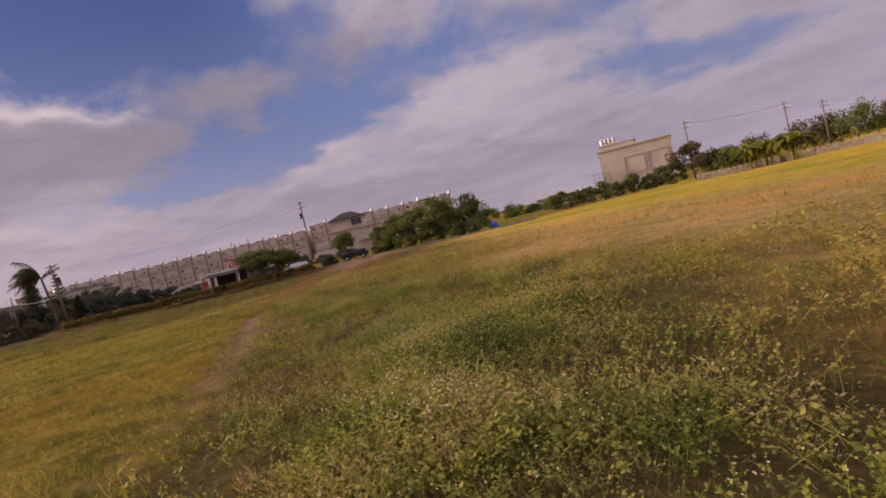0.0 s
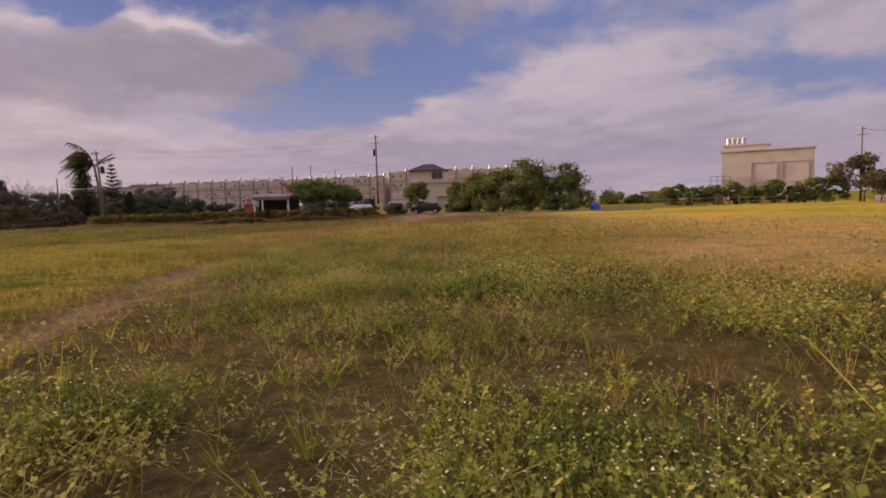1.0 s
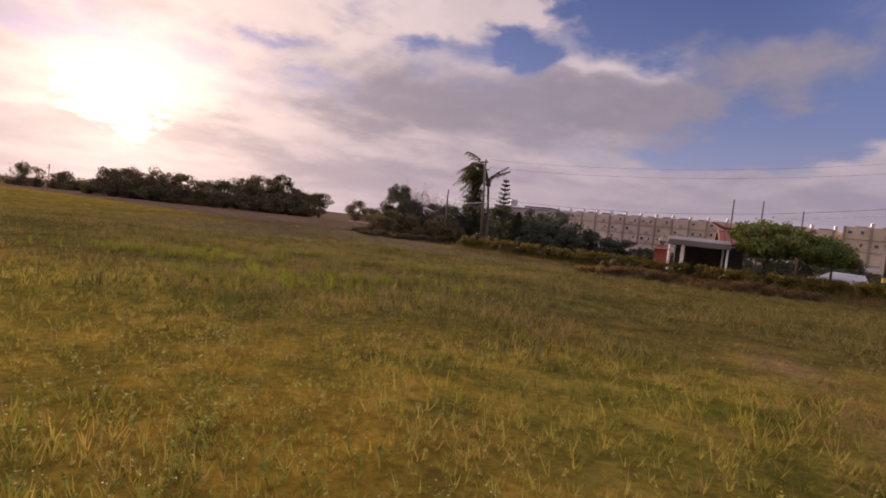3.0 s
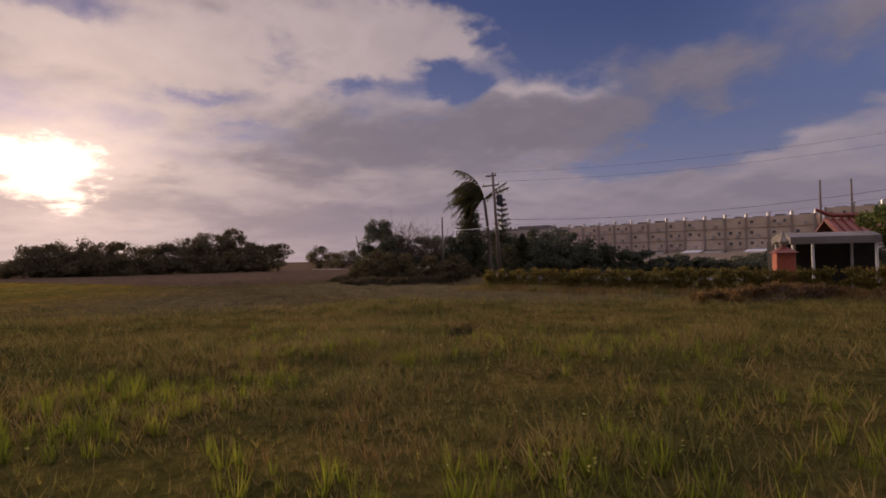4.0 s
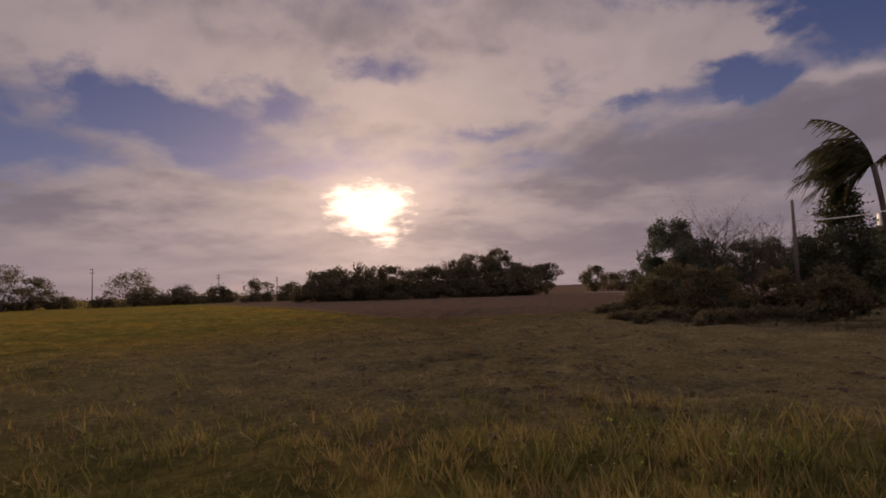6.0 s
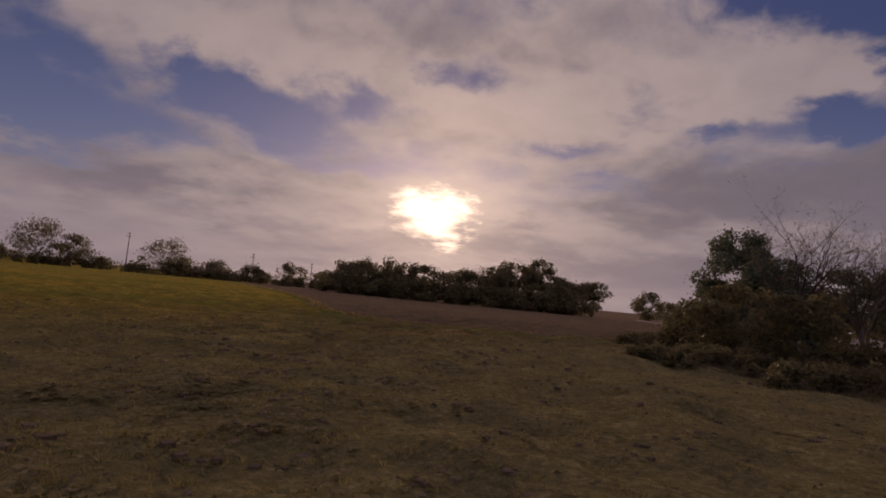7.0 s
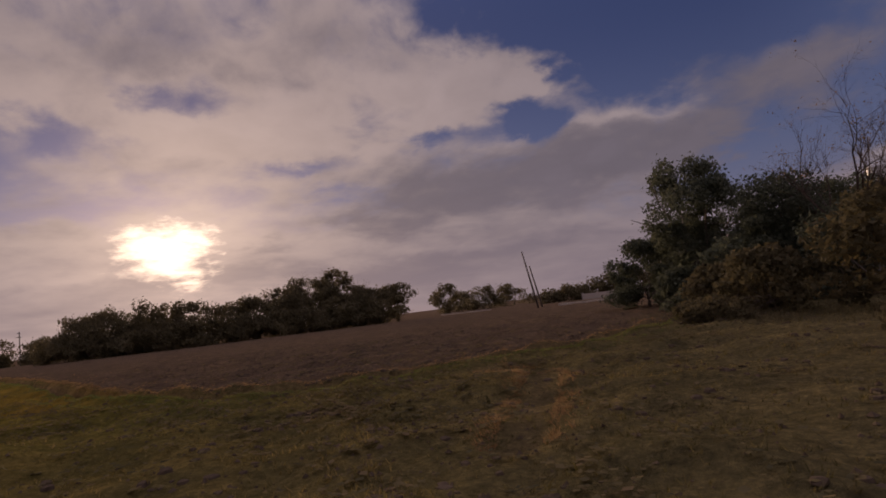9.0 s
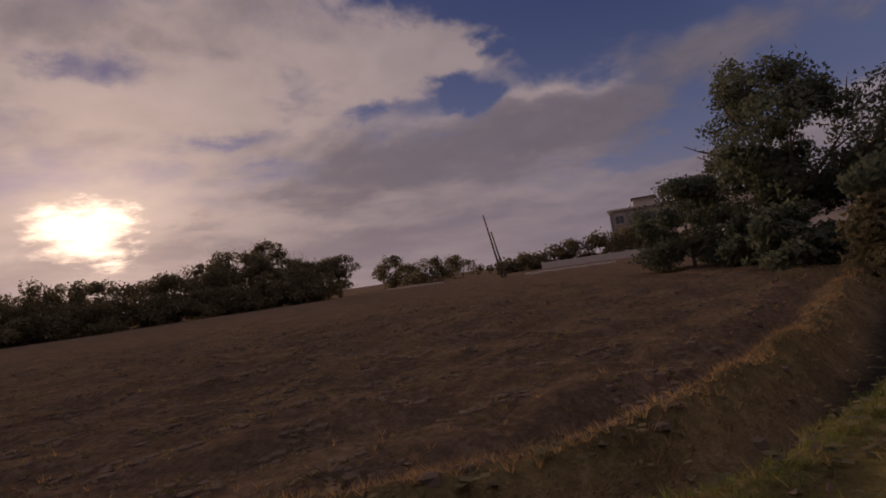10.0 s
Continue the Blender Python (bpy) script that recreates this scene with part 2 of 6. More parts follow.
M = {
    "weed": leafy("weed_leaf", [(0.046, 0.066, 0.016), (0.120, 0.146, 0.026), (0.235, 0.240, 0.042), (0.345, 0.298, 0.074), (0.34, 0.230, 0.090)], 0.55, 0.25, 0.75, 0.45),
    "weed_pale": leafy("faded_weed_leaf", [(0.10, 0.112, 0.018), (0.22, 0.205, 0.030), (0.33, 0.268, 0.048), (0.41, 0.292, 0.074), (0.42, 0.268, 0.088)], 0.3, 0.3),
    "flower": leafy("petal", [(0.42, 0.29, 0.15), (0.55, 0.42, 0.27), (0.72, 0.60, 0.45)], 1.0, 0.3, 0.7),
    "grass": leafy("grass_blade", [(0.065, 0.074, 0.017), (0.145, 0.144, 0.028), (0.26, 0.226, 0.040), (0.38, 0.286, 0.070), (0.29, 0.178, 0.060)], 0.45, 0.5, spread=0.45),
    "olive": leafy("olive_grass_blade", [(0.048, 0.052, 0.018), (0.100, 0.098, 0.027), (0.175, 0.150, 0.042), (0.26, 0.185, 0.068), (0.17, 0.10, 0.046)], 0.5, spread=0.45),
    "clump": leafy("low_clump_leaf", [(0.056, 0.050, 0.030), (0.095, 0.080, 0.043), (0.145, 0.112, 0.055), (0.175, 0.118, 0.068)], 0.6, 0.3, spread=0.5, gloss=0.0),
    "thicket": leafy("thicket_leaf", [(0.066, 0.056, 0.032), (0.098, 0.080, 0.042), (0.135, 0.100, 0.050)], 0.5, 0.45),
    "fresh": leafy("fresh_grass_blade", [(0.09, 0.11, 0.016), (0.17, 0.19, 0.022), (0.27, 0.27, 0.035)], 0.5, 0.5),
    "verge": leafy("verge_blade", [(0.052, 0.066, 0.025), (0.095, 0.112, 0.032), (0.165, 0.168, 0.042), (0.20, 0.15, 0.055)], 1.2, 0.45, spread=0.4),
    "sere": leafy("sere_grass", [(0.15, 0.090, 0.045), (0.27, 0.160, 0.072), (0.40, 0.245, 0.105)], 0.4, 0.4),
    "dry": leafy("dry_grass", [(0.16, 0.090, 0.032), (0.29, 0.170, 0.060), (0.42, 0.27, 0.11)], 0.2),
    "rust": leafy("rusty_grass", [(0.15, 0.086, 0.036), (0.25, 0.148, 0.062), (0.35, 0.215, 0.098)], 0.3, 0.4),
    "litter": leafy("straw_litter", [(0.22, 0.15, 0.09), (0.36, 0.26, 0.16), (0.48, 0.37, 0.25)], 0.6, 0.2),
    "stubble": leafy("stubble", [(0.065, 0.056, 0.024), (0.135, 0.108, 0.040), (0.25, 0.178, 0.066)], 0.3, 0.4),
    "tree": leafy("tree_leaf", [(0.062, 0.069, 0.048), (0.086, 0.092, 0.061), (0.112, 0.115, 0.075)], 0.4, 0.45),
    "bush": leafy("bush_leaf", [(0.062, 0.083, 0.027), (0.125, 0.147, 0.042), (0.20, 0.205, 0.060)], 0.4, 0.3),
    "far_tree": leafy("far_tree_leaf", [(0.070, 0.059, 0.036), (0.118, 0.097, 0.053), (0.170, 0.134, 0.072)], 0.2, 0.4),
    "conifer": leafy("conifer_needle", [(0.050, 0.053, 0.030), (0.088, 0.088, 0.044)], 0.5, 0.4),
    "palm": leafy("palm_leaflet", [(0.050, 0.052, 0.026), (0.095, 0.088, 0.040)], 0.5, 0.45, 0.45),
    "hedge": leafy("hedge_leaf", [(0.075, 0.066, 0.020), (0.155, 0.122, 0.030), (0.27, 0.19, 0.048)], 0.5, 0.5),
    "banana": leafy("banana_leaf", [(0.08, 0.105, 0.016), (0.17, 0.18, 0.030), (0.28, 0.24, 0.060)], 0.5, 0.4),
    "brush": leafy("dry_brush", [(0.11, 0.070, 0.030), (0.18, 0.108, 0.042), (0.26, 0.155, 0.060)], 0.6, 0.45),
    "bark": surface("bark", [(0.05, 0.035, 0.025), (0.11, 0.085, 0.065), (0.17, 0.14, 0.11)], 3, 30, 0.9, 0.8, 0.03, stretch=(1, 1, 0.25)),
    "twig": surface("twig_bark", [(0.05, 0.034, 0.026), (0.10, 0.068, 0.052)], 3, 30, 0.9, 0.4, 0.01),
    "wood": surface("pole_wood", [(0.07, 0.05, 0.04), (0.14, 0.11, 0.09), (0.20, 0.17, 0.14)], 1.5, 25, 0.85, 0.5, 0.01, stretch=(1, 1, 0.1)),
    "wood_pale": surface("weathered_bamboo", [(0.20, 0.14, 0.08), (0.30, 0.22, 0.13), (0.38, 0.29, 0.18)], 2, 25, 0.8, 0.2, 0.005, stretch=(1, 1, 0.2)),
    "concrete": surface("concrete", [(0.42, 0.320, 0.240), (0.57, 0.450, 0.345), (0.65, 0.530, 0.415)], 0.35, 4.0, 0.9, 0.25, 0.02, per_object=0.12),
    "pier": surface("pier_concrete", [(0.20, 0.155, 0.13), (0.28, 0.225, 0.19), (0.34, 0.28, 0.24)], 0.5, 5.0, 0.9, 0.25, 0.02),
    "concrete_dark": surface("stained_concrete", [(0.10, 0.085, 0.075), (0.18, 0.155, 0.135), (0.26, 0.225, 0.20)], 0.5, 5.0, 0.9, 0.25, 0.02),
    "plaster": surface("cream_plaster", [(0.40, 0.33, 0.27), (0.50, 0.425, 0.36), (0.56, 0.48, 0.41)], 0.25, 3.0, 0.85, 0.15, 0.01),
    "plaster_worn": surface("worn_cream_plaster", [(0.33, 0.27, 0.215), (0.42, 0.35, 0.29), (0.47, 0.40, 0.335)], 0.4, 4.0, 0.85, 0.2, 0.01),
    "plaster_grey": surface("grey_plaster", [(0.12, 0.10, 0.09), (0.20, 0.172, 0.158), (0.26, 0.228, 0.21)], 0.4, 4.0, 0.9, 0.2, 0.01),
    # near-black plaster: the shade under canopy and porch put into the colour
    "shade_dark": surface("shade_dark_plaster", [(0.018, 0.015, 0.014), (0.04, 0.034, 0.03), (0.06, 0.05, 0.045)], 0.8, 8, 0.9, 0.2, 0.01),
    "white": surface("white_paint", [(0.55, 0.52, 0.48), (0.72, 0.69, 0.65), (0.78, 0.76, 0.72)], 0.8, 9, 0.6, 0.1, 0.005),
    "sheet": surface("weathered_sheet_metal", [(0.24, 0.21, 0.19), (0.36, 0.325, 0.30), (0.44, 0.40, 0.37)], 1.0, 9, 0.45, 0.1, 0.005, metal=0.2),
    "orange": surface("orange_plaster", [(0.50, 0.17, 0.07), (0.62, 0.24, 0.11), (0.66, 0.29, 0.15)], 0.4, 4, 0.8, 0.15, 0.01),
    "red": surface("red_brick_paint", [(0.28, 0.065, 0.035), (0.38, 0.10, 0.055), (0.42, 0.14, 0.085)], 0.8, 9, 0.75, 0.2, 0.01),
    "red_tile": surface("red_roof_tile", [(0.12, 0.030, 0.020), (0.20, 0.055, 0.036), (0.26, 0.085, 0.055)], 1.2, 10, 0.6, 0.2, 0.01, per_object=0.3),
    "roof": surface("dark_roof_tile", [(0.030, 0.024, 0.024), (0.055, 0.044, 0.042), (0.085, 0.068, 0.062)], 0.8, 8, 0.85, 0.3, 0.02, spec=0.1),
    "steel": surface("brushed_steel", [(0.42, 0.40, 0.39), (0.58, 0.55, 0.53)], 2, 14, 0.5, 0.05, 0.002, metal=0.4, spec=0.4),
    "dark_metal": surface("dark_metal", [(0.03, 0.03, 0.032), (0.07, 0.07, 0.072)], 3, 20, 0.5, 0.1, 0.003, metal=0.5),
    "wire": surface("cable_rubber", [(0.05, 0.05, 0.055), (0.09, 0.09, 0.095)], 3, 20, 0.6, 0),
    "wire_pale": surface("pale_cable", [(0.45, 0.43, 0.42), (0.6, 0.58, 0.56)], 3, 20, 0.5, 0),
    "yellow": surface("yellow_paint", [(0.50, 0.33, 0.05), (0.62, 0.43, 0.08)], 3, 20, 0.6, 0.1, 0.003),
    "black": surface("black_paint", [(0.015, 0.015, 0.016), (0.035, 0.035, 0.036)], 3, 20, 0.6, 0.1, 0.003),
    "blue": surface("blue_tarpaulin", [(0.02, 0.05, 0.22), (0.04, 0.09, 0.32)], 3, 20, 0.5, 0.3, 0.02),
    "car_dark": surface("dark_car_paint", [(0.012, 0.013, 0.016), (0.02, 0.021, 0.025)], 0.5, 5, 0.3, 0, spec=0.3),
    "car_pale": surface("pale_car_paint", [(0.50, 0.49, 0.48), (0.58, 0.57, 0.56)], 0.5, 5, 0.25, 0, spec=0.6),
    "rubber": surface("tyre_rubber", [(0.015, 0.015, 0.015), (0.03, 0.03, 0.03)], 5, 30, 0.85, 0.2, 0.005),
    "clod": surface("dry_soil_clod", [(0.050, 0.036, 0.025), (0.090, 0.064, 0.044), (0.145, 0.103, 0.070)], 1.3, 30, 0.95, 0.3, 0.01, spec=0.0),
    "asphalt": surface("asphalt", [(0.06, 0.055, 0.05), (0.10, 0.092, 0.085), (0.14, 0.13, 0.12)], 0.4, 12, 0.9, 0.3, 0.01),
    "stone": surface("rough_stone", [(0.20, 0.15, 0.12), (0.32, 0.26, 0.21), (0.42, 0.36, 0.30)], 0.9, 7, 0.9, 0.5, 0.03, per_object=0.3),
    "lamp_red": surface("red_lens", [(0.30, 0.02, 0.02), (0.36, 0.03, 0.03)], 3, 9, 0.3, 0, spec=0.5),
}


def glass(name, tint, rough=0.08):
    m = bpy.data.materials.new(name)
    m.use_nodes = True
    bs = m.node_tree.nodes["Principled BSDF"]
    bs.inputs["Base Color"].default_value = (*tint, 1)
    bs.inputs["Roughness"].default_value = rough
    bs.inputs["Specular IOR Level"].default_value = 0.7
    return m


M["pane"] = glass("window_pane", (0.025, 0.028, 0.032))

# ---- mesh helpers ----


class Geo:
    """Collects vertices and faces of one mesh."""

    def __init__(self):
        self.v, self.f, self.n = [], [], 0

    def put(self, verts, faces):
        verts = np.asarray(verts, float).reshape(-1, 3)
        self.v.append(verts)
        self.f += [tuple(int(i) + self.n for i in f) for f in faces]
        self.n += len(verts)
        return self

    def box(self, x0, x1, y0, y1, z0, z1):
        return self.put([(x, y, z) for z in (z0, z1) for y in (y0, y1) for x in (x0, x1)],
                        [(0, 2, 3, 1), (4, 5, 7, 6), (0, 1, 5, 4), (2, 6, 7, 3), (0, 4, 6, 2), (1, 3, 7, 5)])

    def tube(self, pts, radii, sides=6, caps=True):
        pts = np.asarray(pts, float)
        k = len(pts)
        out = []
        for i in range(k):
            d = pts[min(i + 1, k - 1)] - pts[max(i - 1, 0)]
            d = d / (np.linalg.norm(d) + 1e-9)
            up = np.array([0, 0, 1.0]) if abs(d[2]) < 0.9 else np.array([1.0, 0, 0])
            a = np.cross(d, up)
            a /= np.linalg.norm(a)
            b = np.cross(d, a)
            for s in range(sides):
                t = 2 * math.pi * s / sides
                out.append(pts[i] + radii[i] * (math.cos(t) * a + math.sin(t) * b))
        faces = [(i * sides + s, i * sides + (s + 1) % sides, (i + 1) * sides + (s + 1) % sides, (i + 1) * sides + s) for i in range(k - 1) for s in range(sides)]
        if caps:
            faces += [tuple(range(sides))[::-1], tuple(range((k - 1) * sides, k * sides))]
        return self.put(out, faces)

    def mesh(self, name, material, smooth=False):
        me = bpy.data.meshes.new(name)
        me.from_pydata(np.concatenate(self.v).tolist() if self.v else [], [], self.f)
        me.materials.append(material)
        if smooth:
            me.polygons.foreach_set("use_smooth", np.ones(len(me.polygons), bool))
        me.update()
        return me


def quads_mesh(name, verts, material):
    """A mesh of many separate leaves, each with the same number of corners."""
    corners = verts.shape[-2]
    verts = np.ascontiguousarray(verts.reshape(-1, 3), np.float32)
    n = len(verts) // corners
    me = bpy.data.meshes.new(name)
    me.vertices.add(len(verts))
    me.vertices.foreach_set("co", verts.ravel())
    me.loops.add(n * corners)
    me.loops.foreach_set("vertex_index", np.arange(n * corners, dtype=np.int32))
    me.polygons.add(n)
    me.polygons.foreach_set("loop_start", np.arange(0, n * corners, corners, dtype=np.int32))
    me.materials.append(material)
    me.update(calc_edges=True)
    return me


def thing(name, label, category, loc=(0, 0, 0), rz=0.0, group="", kind=""):
    ob = new(name)
    ob.matrix_world = pose(*loc, 0, 0, rz)
    return tagged(ob, label, category, group, kind)


def part(name, mesh, parent, label="", loc=(0, 0, 0), rot=(0, 0, 0)):
    ob = new(name, mesh)
    ob.parent = parent
    ob.matrix_basis = pose(*loc, *rot)
    return tagged(ob, label)


def leaves(rng, centres, radii, count, size, flat=0.75, shell=0.55):
    """Leaves in clumps: count leaves in each ellipsoid of the given centres and radii."""
    centres, radii = np.asarray(centres, float), np.asarray(radii, float)
    k = len(centres)
    d = rng.normal(size=(k, count, 3))
    d /= np.linalg.norm(d, axis=2, keepdims=True)
    r = shell + (1 - shell) * rng.random((k, count, 1)) ** 0.7
    if radii.ndim == 1:
        radii = np.stack([radii, radii, radii * flat], 1)
    stray = 0.8 + 0.3 * rng.random((k, count, 1)) + 0.55 * rng.random((k, count, 1)) ** 5
    p = (centres[:, None] + d * r * radii[:, None] * stray * rng.uniform(0.75, 1.25, (k, 1, 3))).reshape(-1, 3)
    n = d.reshape(-1, 3) + 0.9 * rng.normal(size=(k * count, 3))
    n /= np.linalg.norm(n, axis=1, keepdims=True)
    a = np.cross(n, rng.normal(size=n.shape))
    a /= np.linalg.norm(a, axis=1, keepdims=True)
    b = np.cross(n, a)
    s = size * (0.6 + 0.8 * rng.random((len(p), 1)))
    return np.stack([p - a * s - b * s * 0.25, p + b * s * 0.75, p + a * s - b * s * 0.4], 1)


def branch_out(rng, geo, start, way, length, radius, depth, tips, spread=0.6, lift=0.12, kids=3, sides=5):
    """A limb with its side limbs, tapering; collects the tips."""
    steps = 2 if depth == 0 and kids > 3 else 4
    pts, rad = [np.array(start, float)], [radius]
    way = np.array(way, float)
    for i in range(steps):
        way = way + rng.normal(size=3) * 0.13 + np.array([0, 0, lift * 0.5])
        way /= np.linalg.norm(way)
        pts.append(pts[-1] + way * length / steps)
        rad.append(radius * (1 - 0.6 * (i + 1) / steps))
    geo.tube(pts, rad, sides, caps=False)
    tips.append(pts[-1])
    if depth > 0:
        for k in range(kids):
            i = rng.integers(2, steps + 1)
            w = way + rng.normal(size=3) * spread + np.array([0, 0, lift])
            branch_out(rng, geo, pts[i], w / np.linalg.norm(w), length * rng.uniform(0.5, 0.75), rad[i] * 0.75, depth - 1, tips, spread, lift, kids, max(3, sides - 1))


def tree(name, label, loc, height, width, seed, material="tree", trunk_h=0.3, clumps=22, per=220, leaf=0.16, group="", depth=2, low=False, trunk_mat="bark", lean=(0, 0)):
    """A broad-leaved tree: tapered trunk with limbs, and a crown of clumps of small leaves with gaps."""
    rng = np.random.default_rng(seed)
    t = thing(name, label, "shrub" if low else "tree", loc, 0, group)
    g, tips = Geo(), []
    th = height * trunk_h
    base = np.array([lean[0] * th, lean[1] * th, th])
    r0 = max(0.05, height * 0.022)
    g.tube([(0, 0, -0.15), (lean[0] * th * 0.4, lean[1] * th * 0.4, th * 0.5), base], [r0 * 1.4, r0, r0 * 0.85], 7)
    for k in range(5):
        a = 2 * math.pi * k / 5 + rng.uniform(-0.4, 0.4)
        w = np.array([math.cos(a) * width / height * 1.1, math.sin(a) * width / height * 1.1, 1.0])
        branch_out(rng, g, base, w / np.linalg.norm(w), height * 0.42, r0 * 0.55, depth - 1, tips, 0.6, 0.1, 3, 5)
    part("trunk", g.mesh("trunk", M[trunk_mat], True), t)
    cs, rs = [], []
    z0 = 0.09 if low else trunk_h + 0.08
    for k in range(clumps):
        u, a = rng.random(), rng.uniform(0, 2 * math.pi)
        zz = z0 + (0.93 - z0) * u
        prof = math.sin(math.pi * min(1, 0.22 + 0.78 * (zz - z0) / (1 - z0) * 1.02)) ** 0.6 if not low else (1 - max(0, zz - 0.35) ** 2 * 1.9)
        rr = width * 0.5 * prof * math.sqrt(rng.uniform(0.15, 1.0)) * rng.uniform(0.75, 1.1)
        cs.append((base[0] + rr * math.cos(a), base[1] + rr * math.sin(a), height * zz))
        rs.append(width * rng.uniform(0.10, 0.20))
    part("crown", quads_mesh("crown", leaves(rng, cs, np.array(rs), per, leaf), M[material]), t)
    return t


def along(points, step):
    """Points at even steps along a polyline, with the heading there."""
    out = []
    for (x0, y0), (x1, y1) in zip(points, points[1:]):
        d = math.hypot(x1 - x0, y1 - y0)
        n = max(1, round(d / step))
        out += [(x0 + (x1 - x0) * i / n, y0 + (y1 - y0) * i / n, math.atan2(y1 - y0, x1 - x0)) for i in range(n)]
    return out

# ---- ground ----
PATH_ONE = [(-30, 20), (0, 5.2), (12, -1.0), (18, -3.0), (24, -4.7), (27.9, -5.6), (30, -7.1), (32, -8.5), (37, -11.3), (44, -15.2), (54, -21), (66, -27.5), (74, -31.5)]
PATH_TWO = [(118, 96), (103, 60), (96, 47), (91, 38), (88.9, 33), (87.9, 29.4), (88.1, 27.9), (88.6, 26.7), (89.4, 25.65), (90.6, 24.65), (92.1, 23.75), (93.9, 22.85), (98.0, 20.8), (103, 18.7)]
PATH_THREE = [(83.5, 23.0), (85.4, 23.2), (86.6, 23.35), (87.4, 23.45), (88.0, 23.9), (88.4, 24.6)]
PIT = (59.7, 3.18)
ROAD = [(60, -52), (76, -34.5), (84, -24), (88, -12), (92, -2), (99, 3), (112, 5)]


def near_line(x, y, line):
    """Distance of points from a polyline, and on which side of it they lie (above zero: to the left of its way)."""
    best, side = np.full(np.shape(x), 1e9), np.zeros(np.shape(x))
    for (x0, y0), (x1, y1) in zip(line, line[1:]):
        dx, dy = x1 - x0, y1 - y0
        t = np.clip(((x - x0) * dx + (y - y0) * dy) / (dx * dx + dy * dy), 0, 1)
        d = np.hypot(x - x0 - t * dx, y - y0 - t * dy)
        s = dx * (y - y0) - dy * (x - x0)
        side = np.where(d < best, np.sign(s), side)
        best = np.minimum(best, d)
    return best, side


def step(v, a, b):
    t = np.clip((v - a) / (b - a), 0, 1)
    return t * t * (3 - 2 * t)


def wavy(x, y, s, seed=0.0):
    """A cheap smooth unevenness, about -1 to 1."""
    return (np.sin(x / s + 1.3 * np.sin(y / s * 0.7 + seed) + seed) + np.sin(y / s * 1.1 + 1.7 * np.sin(x / s * 0.6 - seed) + 2 * seed)) * 0.5


def height(x, y):
    """The lie of the land: nearly flat, rutted along the two paths."""
    d1, _ = near_line(x, y, PATH_ONE)
    d2, s2 = near_line(x, y, PATH_TWO)
    z = 0.05 * wavy(x, y, 4.0, 0.4) + 0.03 * wavy(x, y, 1.3, 2.1)
    z = z + step(x, 60, 68) * (0.07 * wavy(x, y, 0.42, 3.3) + 0.045 * wavy(x + 0.6 * y, y, 0.17, 1.2))
    z = z - 0.10 * np.exp(-(d1 / 0.45) ** 2) - 0.36 * np.exp(-(d2 / 0.30) ** 4) + 0.08 * np.exp(-((d2 - 0.55) / 0.22) ** 2) - 0.12 * np.exp(-((d2 * s2 - 1.0) / 0.22) ** 2)
    d3, _ = near_line(x, y, PATH_THREE)
    z = z - 0.05 * np.exp(-(d3 / 0.25) ** 2) + 0.02 * np.exp(-((d3 - 0.45) / 0.2) ** 2)
    z = z - 0.6 * np.exp(-(np.hypot((x - PIT[0]) / 1.2, (y - PIT[1]) / 0.30)) ** 4)
    return z * np.clip(1.6 - np.hypot(x - 45, y) / 120, 0, 1)


def kinds(x, y):
    """Shares of the ground's covers: bare path, weeds, dry grass, short grass, ploughed field."""
    d1, s1 = near_line(x, y, PATH_ONE)
    d2, s2 = near_line(x, y, PATH_TWO)
    w = wavy(x, y, 3.0, 1.0)
    wide = 0.22 + 0.11 * step(x, 10, 18) + 0.22 * np.exp(-((x - 26) / 4) ** 2) + 4.2 * step(x, 52, 68)
    bare = np.maximum((0.55 + 0.45 * step(x, 8, 20)) * np.exp(-(d1 / (wide + 0.1 * w)) ** 4), np.maximum(0.7 * np.exp(-((d2 + 0.06 * w) / 0.34) ** 4), 0.2 * np.exp(-(near_line(x, y, PATH_THREE)[0] / 0.2) ** 4)))
    for px, py, rx, ry in ((40.0, -10.2, 1.9, 0.7), (36.3, -9.9, 1.0, 0.5), (46, -10, 1.6, 0.7), (22.5, -5.4, 1.8, 0.8)):
        bare = np.maximum(bare, 0.5 * np.exp(-(((x - px) / rx) ** 2 + ((y - py) / ry) ** 2) * (1 + 0.5 * wavy(x, y, 0.5, 1.1))))
    bare = np.maximum(bare, 0.9 * np.exp(-(np.hypot((x - PIT[0]) / 1.05, (y - PIT[1]) / 0.27)) ** 6))
    right = step(-s1 * d1 + 0.8 * w, -0.3, 0.6) * step(x, 70, 60)
    far_dry = right * step(d1 + 2 * w, 7.5, 16)
    plough = step(s2 * d2, 0.2, 0.8) * step(x + 1.5 * y, 95, 105) 
    short = step(x + 0.25 * y + 2 * w, 67, 74) * (1 - plough) * step(y, -12, -4)
    return bare, right * (1 - far_dry), far_dry, short, plough


